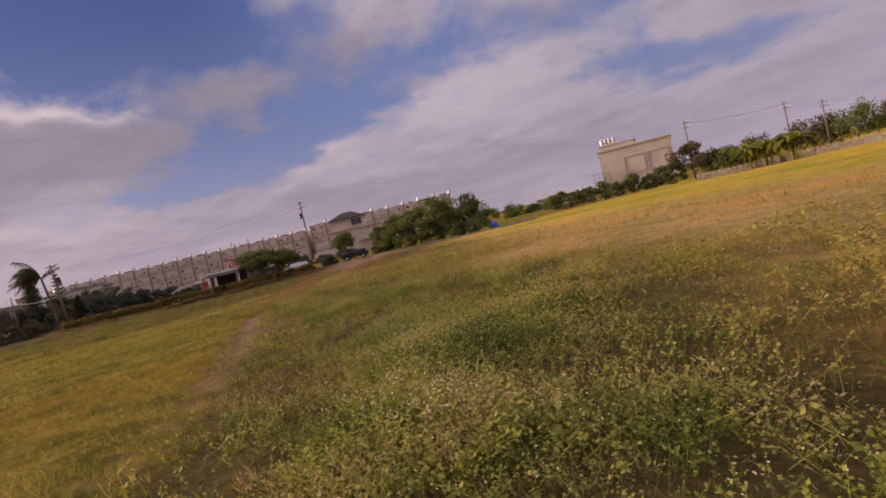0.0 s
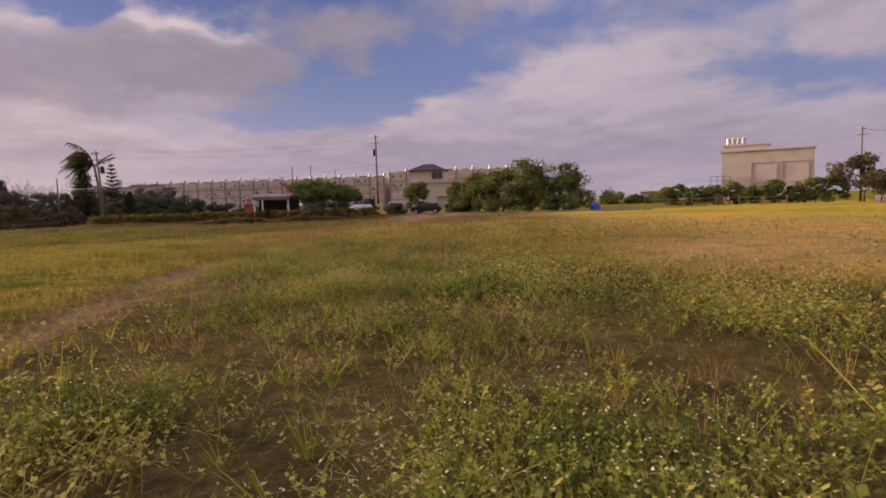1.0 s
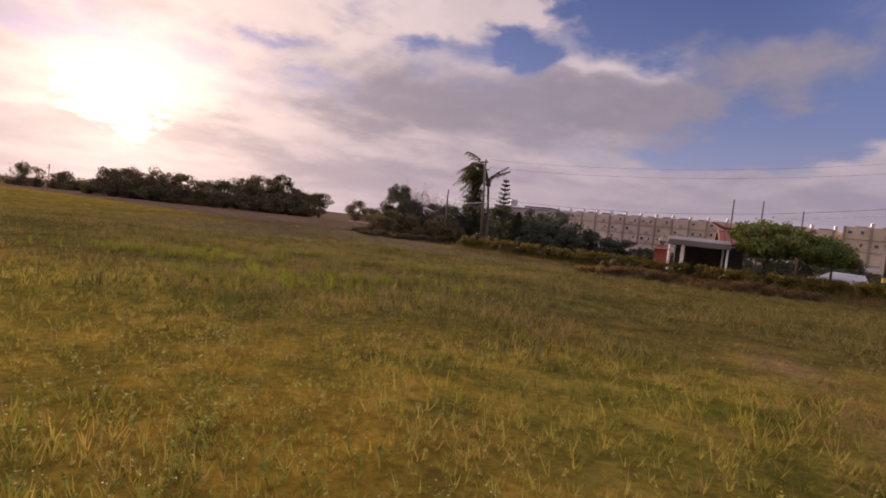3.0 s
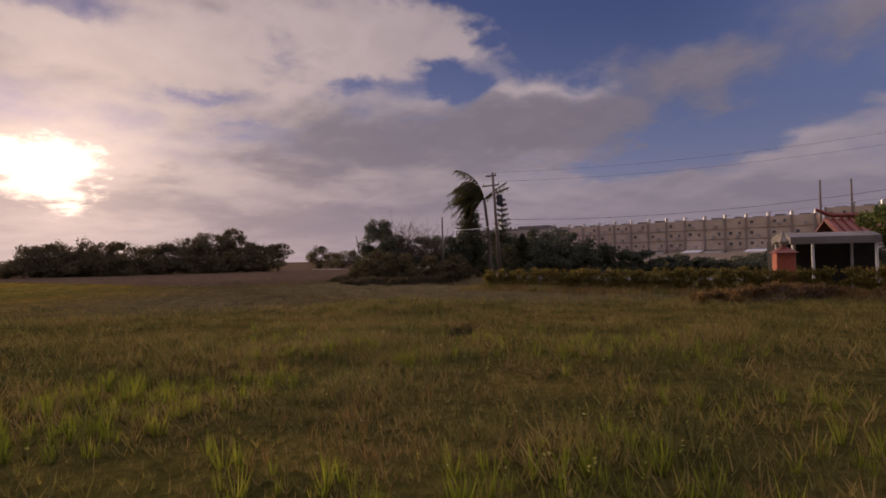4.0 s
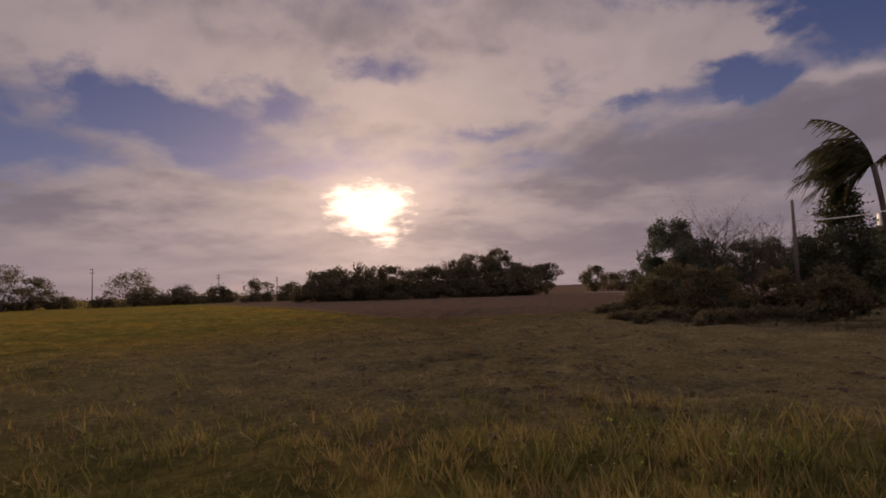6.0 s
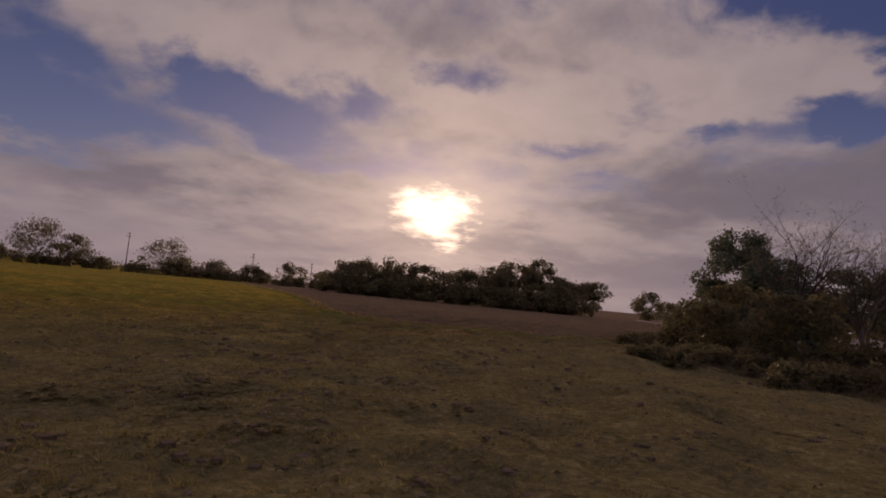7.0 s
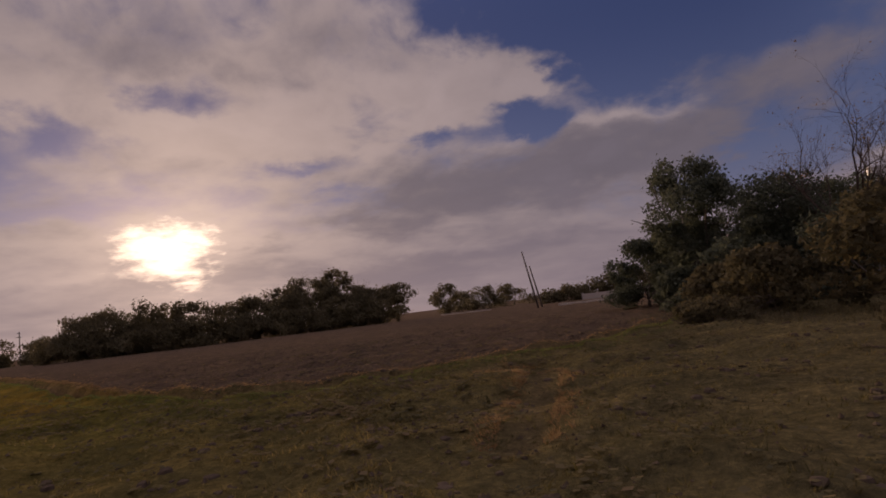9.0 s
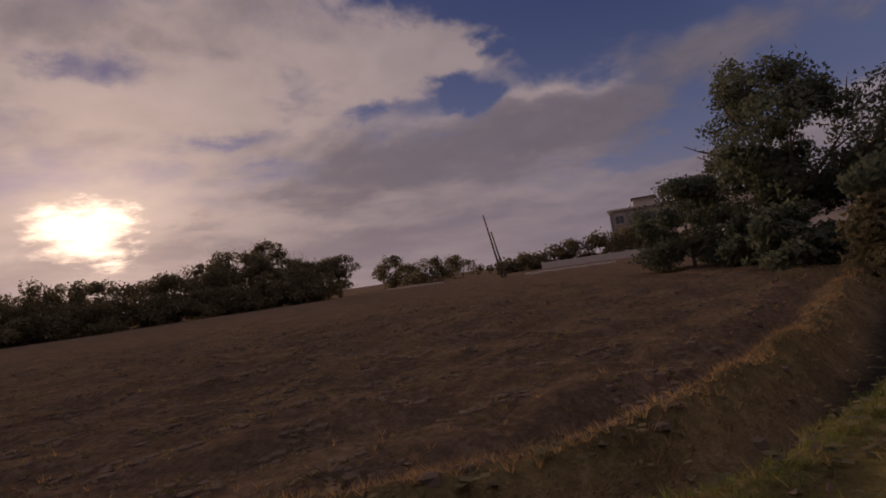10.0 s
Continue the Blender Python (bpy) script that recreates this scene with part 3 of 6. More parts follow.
def ground_mesh():
    fine = np.concatenate([-np.geomspace(2600, 24, 22), np.arange(-20, 58, 0.5), np.arange(58, 62, 0.25), np.arange(62, 66, 0.5), np.arange(66, 84, 0.25), np.arange(84, 94, 0.125), np.arange(94, 106, 0.25), np.arange(106, 112, 0.5), 112 + np.geomspace(4, 2600, 22)])
    ys = np.concatenate([-np.geomspace(2600, 44, 22), np.arange(-40, -14, 1.0), np.arange(-14, 2, 0.5), np.arange(2, 4.5, 0.125), np.arange(4.5, 22, 0.5), np.arange(22, 34, 0.125), np.arange(34, 44, 0.25), np.arange(44, 64, 0.5), 64 + np.geomspace(2, 2600, 24)])
    X, Y = np.meshgrid(fine, ys)
    Z = height(X, Y)
    nx, ny = len(fine), len(ys)
    me = bpy.data.meshes.new("ground")
    co = np.stack([X, Y, Z], -1).reshape(-1, 3)
    i = (np.arange(ny - 1)[:, None] * nx + np.arange(nx - 1)[None]).ravel()
    f = np.stack([i, i + 1, i + nx + 1, i + nx], 1)
    me.vertices.add(len(co))
    me.vertices.foreach_set("co", co.ravel())
    me.loops.add(f.size)
    me.loops.foreach_set("vertex_index", f.ravel().astype(np.int32))
    me.polygons.add(len(f))
    me.polygons.foreach_set("loop_start", np.arange(0, f.size, 4, dtype=np.int32))
    me.polygons.foreach_set("use_smooth", np.ones(len(f), bool))
    me.update(calc_edges=True)
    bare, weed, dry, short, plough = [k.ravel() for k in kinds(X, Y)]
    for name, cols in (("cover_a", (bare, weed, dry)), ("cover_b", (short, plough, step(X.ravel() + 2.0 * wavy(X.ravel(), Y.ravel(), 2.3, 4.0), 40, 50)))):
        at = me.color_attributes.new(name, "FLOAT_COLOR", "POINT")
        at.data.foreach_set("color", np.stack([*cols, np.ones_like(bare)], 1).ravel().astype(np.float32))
    px, py = X.ravel(), Y.ravel()
    # shade painted along the second path's rut and inside the pit
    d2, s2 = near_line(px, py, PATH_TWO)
    hollow_shade = np.maximum(np.exp(-((d2 * s2 + 0.12) / 0.32) ** 4), np.exp(-(np.hypot((px - PIT[0]) / 1.4, (py - PIT[1]) / 0.45)) ** 4))
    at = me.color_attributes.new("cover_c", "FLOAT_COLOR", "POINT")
    at.data.foreach_set("color", np.stack([hollow_shade, hollow_shade, hollow_shade, np.ones_like(hollow_shade)], 1).ravel().astype(np.float32))
    return me


def ground_material():
    m = bpy.data.materials.new("field_soil")
    m.use_nodes = True
    g = Nodes(m.node_tree)
    pos = g.add("ShaderNodeNewGeometry").outputs["Position"]
    sa, sb = g.add("ShaderNodeSeparateColor"), g.add("ShaderNodeSeparateColor")
    g.link(g.add("ShaderNodeVertexColor", layer_name="cover_a").outputs[0], sa.inputs[0])
    g.link(g.add("ShaderNodeVertexColor", layer_name="cover_b").outputs[0], sb.inputs[0])
    split = g.add("ShaderNodeSeparateXYZ")
    g.link(pos, split.inputs[0])
    big, mid, fine = g.noise(pos, 0.09, 5), g.noise(pos, 0.9, 6, 0.65), g.noise(pos, 9.0, 6, 0.7)
    f = g.math("ADD", g.math("MULTIPLY", mid, 0.55), g.math("MULTIPLY", fine, 0.45))
    rough = g.math("ADD", g.math("MULTIPLY", mid, 0.30), g.math("ADD", g.math("MULTIPLY", fine, 0.45), g.math("MULTIPLY", g.noise(pos, 26.0, 5, 0.7), 0.25)))
    meadow = g.ramp(f, [(0.33, (0.070, 0.058, 0.014)), (0.5, (0.180, 0.140, 0.027)), (0.66, (0.32, 0.236, 0.048))])
    tint = g.ramp(g.math("ADD", g.math("MULTIPLY", big, 0.7), g.math("MULTIPLY", mid, 0.3)), [(0.36, (0.62, 0.80, 0.62)), (0.5, (1, 1, 1)), (0.62, (1.28, 1.05, 0.80))])
    meadow = g.mix(1.0, meadow, tint, "MULTIPLY")
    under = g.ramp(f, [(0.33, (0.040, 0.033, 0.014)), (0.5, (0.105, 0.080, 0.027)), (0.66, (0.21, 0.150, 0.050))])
    straw = g.ramp(f, [(0.33, (0.25, 0.150, 0.062)), (0.5, (0.39, 0.255, 0.095)), (0.66, (0.47, 0.335, 0.120))])
    mown = g.ramp(rough, [(0.35, (0.046, 0.039, 0.023)), (0.5, (0.122, 0.099, 0.048)), (0.64, (0.24, 0.180, 0.084))])
    clod = g.ramp(rough, [(0.35, (0.048, 0.034, 0.022)), (0.5, (0.108, 0.073, 0.047)), (0.64, (0.205, 0.138, 0.086))])
    dirt = g.ramp(f, [(0.33, (0.14, 0.080, 0.046)), (0.5, (0.26, 0.158, 0.092)), (0.66, (0.37, 0.24, 0.145))])
    turf = g.ramp(f, [(0.33, (0.026, 0.024, 0.011)), (0.5, (0.068, 0.058, 0.020)), (0.66, (0.145, 0.112, 0.036))])
    meadow_gold = g.mix(1.0, meadow, (0.92, 0.86, 0.70), "MULTIPLY")
    meadow = g.mix(g.math("MULTIPLY", g.math("MULTIPLY", sb.outputs[2], 0.8), g.math("MULTIPLY", g.smooth(split.outputs[1], 40.0, 22.0), g.smooth(split.outputs[1], -34.0, -22.0))), meadow, turf)
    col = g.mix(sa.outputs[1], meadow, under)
    gold = g.ramp(f, [(0.33, (0.26, 0.175, 0.030)), (0.5, (0.40, 0.290, 0.045)), (0.66, (0.48, 0.370, 0.062))])
    straw = g.mix(g.smooth(g.math("ADD", split.outputs[1], g.math("MULTIPLY", big, 24.0)), -14.0, -34.0), straw, gold)
    straw = g.mix(1.0, straw, tint, "MULTIPLY")
    col = g.mix(sa.outputs[2], col, straw)
    mown = g.mix(g.math("MULTIPLY", g.smooth(split.outputs[1], 18.0, 36.0), 0.8), mown, meadow_gold)
    col = g.mix(sb.outputs[0], col, mown)
    col = g.mix(sb.outputs[1], col, clod)
    col = g.mix(sa.outputs[0], col, dirt)
    # near-black brown laid over the soil as the painted shade of rut and pit
    shade_tone = g.ramp(f, [(0.35, (0.020, 0.018, 0.014)), (0.62, (0.050, 0.043, 0.032))])
    col = g.mix(g.add("ShaderNodeVertexColor", layer_name="cover_c").outputs[0], col, shade_tone)
    bs = g.add("ShaderNodeBsdfPrincipled")
    g.link(col, bs.inputs["Base Color"])
    bs.inputs["Roughness"].default_value = 0.95
    bs.inputs["Specular IOR Level"].default_value = 0.0
    bn = g.add("ShaderNodeBump")
    bn.inputs["Strength"].default_value, bn.inputs["Distance"].default_value = 1.0, 0.18
    g.link(g.math("ADD", f, g.math("MULTIPLY", g.noise(pos, 38.0, 4, 0.7), 0.35)), bn.inputs["Height"])
    g.link(bn.outputs[0], bs.inputs["Normal"])
    out = g.add("ShaderNodeOutputMaterial")
    g.link(bs.outputs[0], out.inputs[0])
    return m


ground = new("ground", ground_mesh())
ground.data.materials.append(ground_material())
tagged(ground, "flat rough field of grass and weeds with worn dirt paths", "ground", kind="structure")

# ---- buildings ----


def ring(w, d, z0, z1, t=0.25):
    """Four walls round a rectangle, centred, as one closed shell."""
    o = [(-w / 2, -d / 2), (w / 2, -d / 2), (w / 2, d / 2), (-w / 2, d / 2)]
    i = [(-w / 2 + t, -d / 2 + t), (w / 2 - t, -d / 2 + t), (w / 2 - t, d / 2 - t), (-w / 2 + t, d / 2 - t)]
    v = [(*p, z) for z in (z0, z1) for q in (o, i) for p in q]
    f = []
    for k in range(4):
        n = (k + 1) % 4
        f += [(k, n, 8 + n, 8 + k), (4 + n, 4 + k, 12 + k, 12 + n), (8 + k, 8 + n, 12 + n, 12 + k), (n, k, 4 + k, 4 + n)]
    return Geo().put(v, f)


def window_part(parent, x, y, z, w, h, face=-1, label="", name="window"):
    """A framed window on a wall whose outer face looks along face * y."""
    f = Geo()
    for a in ((-w / 2, w / 2, h / 2 - 0.06, h / 2), (-w / 2, w / 2, -h / 2, -h / 2 + 0.06), (-w / 2, -w / 2 + 0.06, -h / 2, h / 2), (w / 2 - 0.06, w / 2, -h / 2, h / 2), (-0.03, 0.03, -h / 2, h / 2)):
        f.box(a[0], a[1], -0.06, 0.06, a[2], a[3])
    win = part(name, f.mesh("window_frame", M["sheet"]), parent, label, (x, y + face * 0.05, z))
    part("pane", Geo().box(-w / 2 + 0.05, w / 2 - 0.05, -0.015, 0.015, -h / 2 + 0.05, h / 2 - 0.05).mesh("pane", M["pane"]), win)
    part("sill", Geo().box(-w / 2 - 0.1, w / 2 + 0.1, -0.12, 0.12, -h / 2 - 0.1, -h / 2 - 0.003).mesh("sill", M["concrete"]), win)
    return win


def water_tank(parent, x, y, z, r=0.55, h=1.5):
    g = Geo().tube([(0, 0, 0.3), (0, 0, 0.36), (0, 0, h), (0, 0, h + 0.22), (0, 0, h + 0.30)], [r * 0.96, r, r, r * 0.6, 0.12], 14)
    tank = part("water_tank", g.mesh("tank", M["steel"], False), parent, "shiny steel water tank", (x, y, z))
    for a in range(3):
        t = a * 2.094
        part("leg", Geo().tube([(r * 0.8 * math.cos(t), r * 0.8 * math.sin(t), 0), (r * 0.8 * math.cos(t), r * 0.8 * math.sin(t), 0.34)], [0.04, 0.04], 5).mesh("leg", M["steel"]), tank)


def row_block(a, b, bays, h, label):
    """The back of a terrace: storeys, a pier and a tank for every house, windows and boxed coolers."""
    (x0, y0), (x1, y1) = a, b
    length, rz = math.hypot(x1 - x0, y1 - y0), math.degrees(math.atan2(y1 - y0, x1 - x0))
    t = thing("terrace_block", label, "building", ((x0 + x1) / 2, (y0 + y1) / 2, 0), rz, "terrace behind the field")
    rng = random.Random(int(length * 10))
    bw, st = length / bays, h / 4.0
    part("wall", ring(length, 11, -0.3, h, 0.3).mesh("wall", M["concrete"]), t, "weathered pinkish grey concrete wall", (0, 5.5, 0))
    part("roof", Geo().box(-length / 2 + 0.3, length / 2 - 0.3, 0.3, 10.7, h - 0.5, h - 0.3).mesh("roof", M["concrete_dark"]), t)
    for i in range(bays + 1):
        x = -length / 2 + i * bw
        part("pier", Geo().box(-0.24, 0.24, -0.5, -0.003, -0.3, h + 0.1).mesh("pier", M["pier"]), t, "", (x + (0.22 if i == 0 else -0.22 if i == bays else 0), 0, 0))
    for s in range(1, 4):
        part("string_course", Geo().box(-length / 2 + 0.5, length / 2 - 0.5, -0.10, -0.004, -0.10, 0.10).mesh("course", M["pier"]), t, "", (0, 0, s * st))
    for i in range(bays):
        x = -length / 2 + (i + 0.5) * bw
        for s in range(4):
            z = s * st + st * 0.55
            for k in (-0.25, 0.2):
                if rng.random() < 0.6:
                    window_part(t, x + k * bw + rng.uniform(-0.1, 0.1), 0, z + rng.uniform(-0.1, 0.1), 0.9 if k < 0 else 0.6, rng.choice((0.7, 0.9)))
            if rng.random() < 0.75:
                part("air_conditioner", Geo().box(-0.42, 0.42, -0.62, -0.10, -0.3, 0.3).mesh("cooler", M["sheet"]), t, "", (x + rng.uniform(-0.1, 0.1) * bw, 0, z - 0.75))
        part("roof_shed", Geo().box(-bw * rng.uniform(0.1, 0.3), bw * rng.uniform(0.1, 0.3), 1.5, 5, -0.3, rng.uniform(0.25, 0.6)).mesh("roof_shed", M["concrete_dark"]), t, "", (x, 0, h))
        part("roof_tank", Geo().tube([(0, 0, -0.1), (0, 0, 1.15), (0, 0, 1.3)], [0.45, 0.45, 0.2], 10).mesh("tank", M["steel"]), t, "small steel water tank on the parapet", (x + bw * 0.5, 0.6, h))
        if rng.random() < 0.7:
            part("porch_roof", Geo().put([(-bw * 0.46, -5.0, 2.0), (bw * 0.46, -5.0, 2.0), (bw * 0.46, -0.1, 2.7), (-bw * 0.46, -0.1, 2.7), (-bw * 0.46, -5.0, 1.9), (bw * 0.46, -5.0, 1.9), (bw * 0.46, -0.1, 2.6), (-bw * 0.46, -0.1, 2.6)],
                                         [(0, 1, 2, 3), (7, 6, 5, 4), (0, 4, 5, 1), (1, 5, 6, 2), (3, 7, 4, 0)]).mesh("porch_roof", M["sheet" if rng.random() < 0.6 else "white"]), t, "", (x, 0, rng.uniform(-0.2, 0.3)))
    part("yard_wall", Geo().box(-length / 2, length / 2, -5.2, -5.0, -0.2, 2.0).mesh("yard_wall", M["concrete"]), t)
    return t


row_block((249.2, 16.6), (201, -66), 18, 11.3, "long four-storey concrete terrace seen from its back")
row_block((200.2, -67.6), (174.5, -113), 9, 12.6, "second long concrete terrace with roof tanks")

# cream villa with a hipped dark roof
villa = thing("villa", "cream three-storey villa with a dark hipped roof", "house", (157, -66, 0), -119)
part("wall", ring(13, 11, -0.3, 7.0).mesh("wall", M["plaster"]), villa)
part("upper_wall", ring(9.5, 8.5, 7.25, 10.4).mesh("upper_wall", M["plaster"]), villa, "", (-1.2, 0, 0))
part("slab", Geo().box(-6.9, 6.9, -5.9, 5.9, 7.0, 7.25).mesh("slab", M["concrete"]), villa)
g = Geo().put([(-6.4, -5, 10.4), (4.0, -5, 10.4), (4.0, 5, 10.4), (-6.4, 5, 10.4), (-2.4, 0, 12.3), (0.2, 0, 12.3), (-6.4, -5, 10.25), (4.0, -5, 10.25), (4.0, 5, 10.25), (-6.4, 5, 10.25)],
              [(0, 1, 5, 4), (1, 2, 5), (2, 3, 4, 5), (3, 0, 4), (6, 9, 8, 7), (0, 6, 7, 1), (1, 7, 8, 2), (2, 8, 9, 3), (3, 9, 6, 0)])
part("roof", g.mesh("roof", M["roof"]), villa, "dark tiled hipped roof")
window_part(villa, 1.6, -4.25, 8.9, 3.0, 1.9, label="wide dark opening under the eaves")
window_part(villa, -4.0, -5.5, 5.0, 1.2, 1.2)
part("balcony", Geo().box(1.5, 6.4, -6.6, -5.55, 3.3, 3.5).box(1.5, 6.4, -6.6, -6.5, 3.5, 4.4).mesh("balcony", M["plaster"]), villa)


def plain_house(name, label, loc, rz, w, d, h, wall, roof="flat", windows=(), group=""):
    t = thing(name, label, "building", loc, rz, group)
    part("wall", ring(w, d, -0.3, h).mesh("wall", M[wall]), t)
    if roof == "flat":
        part("roof", Geo().box(-w / 2 - 0.3, w / 2 + 0.3, -d / 2 - 0.3, d / 2 + 0.3, h, h + 0.28).mesh("roof", M[wall]), t)
    else:
        o = 0.5
        gg = Geo().put([(-w / 2 - o, -d / 2 - o, h), (w / 2 + o, -d / 2 - o, h), (w / 2 + o, d / 2 + o, h), (-w / 2 - o, d / 2 + o, h), (-w / 2 - o, 0, h + d * 0.22), (w / 2 + o, 0, h + d * 0.22)],
                       [(0, 1, 5, 4), (2, 3, 4, 5), (3, 0, 4), (1, 2, 5), (0, 3, 2, 1)])
        part("roof", gg.mesh("roof", M[roof]), t)
    for x, z, ww, hh in windows:
        window_part(t, x, -d / 2, z, ww, hh)
    return t


# tall cream block, blank but for two recessed panels, with tanks on its roof
block = thing("cream_block", "tall blank cream building with steel roof tanks", "building", (112, -139.5, 0), -143)
part("wall", ring(20, 10, -0.3, 12.0).mesh("wall", M["plaster"]), block)
part("roof", Geo().box(-10.4, 10.4, -5.4, 5.4, 12.0, 12.35).mesh("roof", M["plaster"]), block)
part("stair_tower", ring(10, 7, 12.35, 13.6).mesh("tower", M["plaster"]), block, "", (-4.6, 0, 0))
part("tower_roof", Geo().box(-5.4, 5.4, -3.8, 3.8, 13.6, 13.85).mesh("tower_roof", M["plaster"]), block, "", (-4.6, 0, 0))
for x in (-0.6, 6.0):
    part("panel_frame", Geo().box(-2.9, 2.9, -0.16, -0.004, 4.0, 4.25).box(-2.9, 2.9, -0.16, -0.004, 8.9, 9.15).box(-2.9, -2.65, -0.16, -0.004, 4.25, 8.9).box(2.65, 2.9, -0.16, -0.004, 4.25, 8.9).mesh("panel", M["plaster_worn"]), block, "", (x, -5, 0))
for x in (-7.4, -6.3, -5.2, -4.0):
    water_tank(block, x - 1.2, -2.2, 13.85, 0.5, 1.7)

# scaffold beside the cream block
scaffold = thing("scaffold", "brown plank scaffold against the cream building", "scaffold", (112, -139.5, 0), -143)
for i in range(4):
    part("upright", Geo().tube([(0, 0, -0.2), (0, 0, 6.2)], [0.06, 0.06], 6).mesh("upright", M["wood"]), scaffold, "", (-12.4 + 1.5 * i, -6.4, 0))
for i in range(5):
    part("plank", Geo().box(-13.0 + 0.3 * (i % 2), -7.6 - 0.5 * (i % 3), -6.9, -5.8, -0.04, 0.04).mesh("plank", M["wood"]), scaffold, "", (0, 0, 1.8 + 1.05 * i))

plain_house("far_shed", "low pale shed with a shallow roof", (110, -104, 0), -135, 11, 6, 2.6, "plaster", "sheet")
orange = plain_house("orange_house", "two-storey orange rendered house with white balcony", (30.5, -108, 0), -164, 14, 10, 6.0, "orange", "flat", [(4.6, 4.3, 1.6, 1.4), (1.5, 4.3, 1.6, 1.4), (4.6, 1.5, 1.6, 1.6), (1.5, 1.5, 1.6, 1.6), (-3, 4.3, 1.6, 1.4)])
part("balcony", Geo().box(-2, 7.2, -6.4, -5.05, 2.9, 3.1).box(-2, 7.2, -6.4, -6.3, 3.1, 3.9).mesh("balcony", M["orange"]), orange)

grey = plain_house("grey_house", "flat-roofed grey house with a steel tank on its roof", (124, 3.4, 0), -104, 9.0, 7.5, 5.5, "plaster_grey", "flat", [(-3.2, 1.6, 1.3, 1.2), (-3.2, 4.2, 0.8, 1.0)])
water_tank(grey, -3.2, -0.8, 5.78, 0.6, 1.3)
part("roof_band", Geo().box(-1.6, 4.8, -5.2, -3.76, 4.5, 5.5).mesh("roof_band", M["plaster_worn"]), grey, "warm plain fascia over the porch")
part("porch_floor", Geo().box(-1.6, 4.8, -5.2, -3.76, 2.4, 2.65).box(-1.6, 4.8, -5.2, -5.05, 2.65, 3.2).mesh("porch_floor", M["plaster_grey"]), grey)
# thin dark sheet on the wall, painted as the porch recess's shade
part("porch_back", Geo().box(-1.4, 4.4, -3.83, -3.755, 2.65, 4.5).mesh("porch_back", M["shade_dark"]), grey)
for x in (-1.5, 4.65):
    part("porch_post", Geo().box(x - 0.12, x + 0.12, -5.15, -4.9, 3.2, 4.5).mesh("porch_post", M["plaster_grey"]), grey)
for x in (1.2, 2.8):
    window_part(grey, x, -3.83, 3.6, 1.1, 1.2, label="window with a pale frame")
part("parapet", Geo().box(-0.8, 3.6, -2.0, 2.2, 5.78, 6.2).mesh("parapet", M["plaster_grey"]), grey)
rough = plain_house("concrete_house", "unfinished concrete house behind the trees", (174, 17.6, 0), -95, 7, 6, 6.6, "plaster_worn", "flat", [(-2.2, 5.3, 1.2, 1.2), (0.0, 5.3, 1.2, 1.2), (2.2, 5.3, 1.2, 1.2), (-2.2, 2.6, 1.2, 1.2), (0.0, 2.6, 1.2, 1.2), (2.2, 2.6, 1.2, 1.2)])
for x in (-3.3, -1.1, 1.1, 3.3):
    part("column", Geo().box(x - 0.15, x + 0.15, -3.28, -3.004, -0.2, 6.6).mesh("column", M["plaster_grey"]), rough)
part("floor_edge", Geo().box(-3.1, 3.1, -3.2, -3.006, 3.8, 4.05).mesh("floor_edge", M["plaster_grey"]), rough)
part("roof_hut", ring(3.0, 4.0, 6.88, 8.0, 0.2).mesh("roof_hut", M["plaster_worn"]), rough, "", (1.4, 0, 0))
part("hut_roof", Geo().box(-0.3, 3.1, -2.3, 2.3, 8.0, 8.15).mesh("hut_roof", M["roof"]), rough)
# pale wall and kerb beyond the ploughed field
wall_w = thing("low_wall", "low pale concrete wall beyond the ploughed field", "wall", (0, 0, 0))
for x, y, a in along([(165, 31.4), (160, 16.0)], 2.4):
    part("wall_panel", Geo().box(0, 2.32, -0.07, 0.07, -0.15, 0.85).box(-0.10, 0.10, -0.12, 0.12, -0.15, 1.0).mesh("wall_panel", M["plaster"]), wall_w, "", (x, y, 0), (0, 0, math.degrees(a)))
kerb_w = thing("field_kerb", "whitish low kerb along the ploughed field", "kerb", (0, 0, 0))
for x, y, a in along([(143.6, 31.8), (142.0, 23.0)], 1.1) + along([(176, 58), (170, 47)], 1.1):
    part("kerb_stone", Geo().box(0, 1.04, -0.12, 0.12, -0.1, 0.17).mesh("kerb_stone", M["plaster"]), kerb_w, "", (x, y, 0), (0, 0, math.degrees(a)))

# ---- shrine by the road ----
shrine = thing("roadside_shrine", "small red shrine with a tiled roof beside the hedge", "shrine", (77.6, -13.2, 0), -96)
# wall coloured dark to stand for the shade beneath the canopy
part("wall", ring(4.4, 3.4, -0.2, 2.6).mesh("wall", M["shade_dark"]), shrine, "wall coloured near-black for the shade under the canopy", (0.9, 1.6, 0))
part("side_house", ring(0.8, 0.8, -0.2, 1.95).mesh("side_house", M["red"]), shrine, "red brick burner house", (-2.3, -3.9, 0))
part("side_roof", Geo().put([(-2.84, -4.44, 1.95), (-1.76, -4.44, 1.95), (-1.76, -3.36, 1.95), (-2.84, -3.36, 1.95), (-2.3, -3.9, 2.3), (-2.3, -3.9, 1.9)], [(0, 1, 4), (1, 2, 4), (2, 3, 4), (3, 0, 4), (1, 0, 5), (2, 1, 5), (3, 2, 5), (0, 3, 5)]).mesh("side_roof", M["red_tile"]), shrine)
part("finial", Geo().tube([(0, 0, 0), (0, 0, 0.25), (0, 0, 0.45), (0, 0, 0.8)], [0.12, 0.28, 0.14, 0.04], 8).mesh("finial", M["stone"]), shrine, "", (-2.3, -3.9, 2.24))
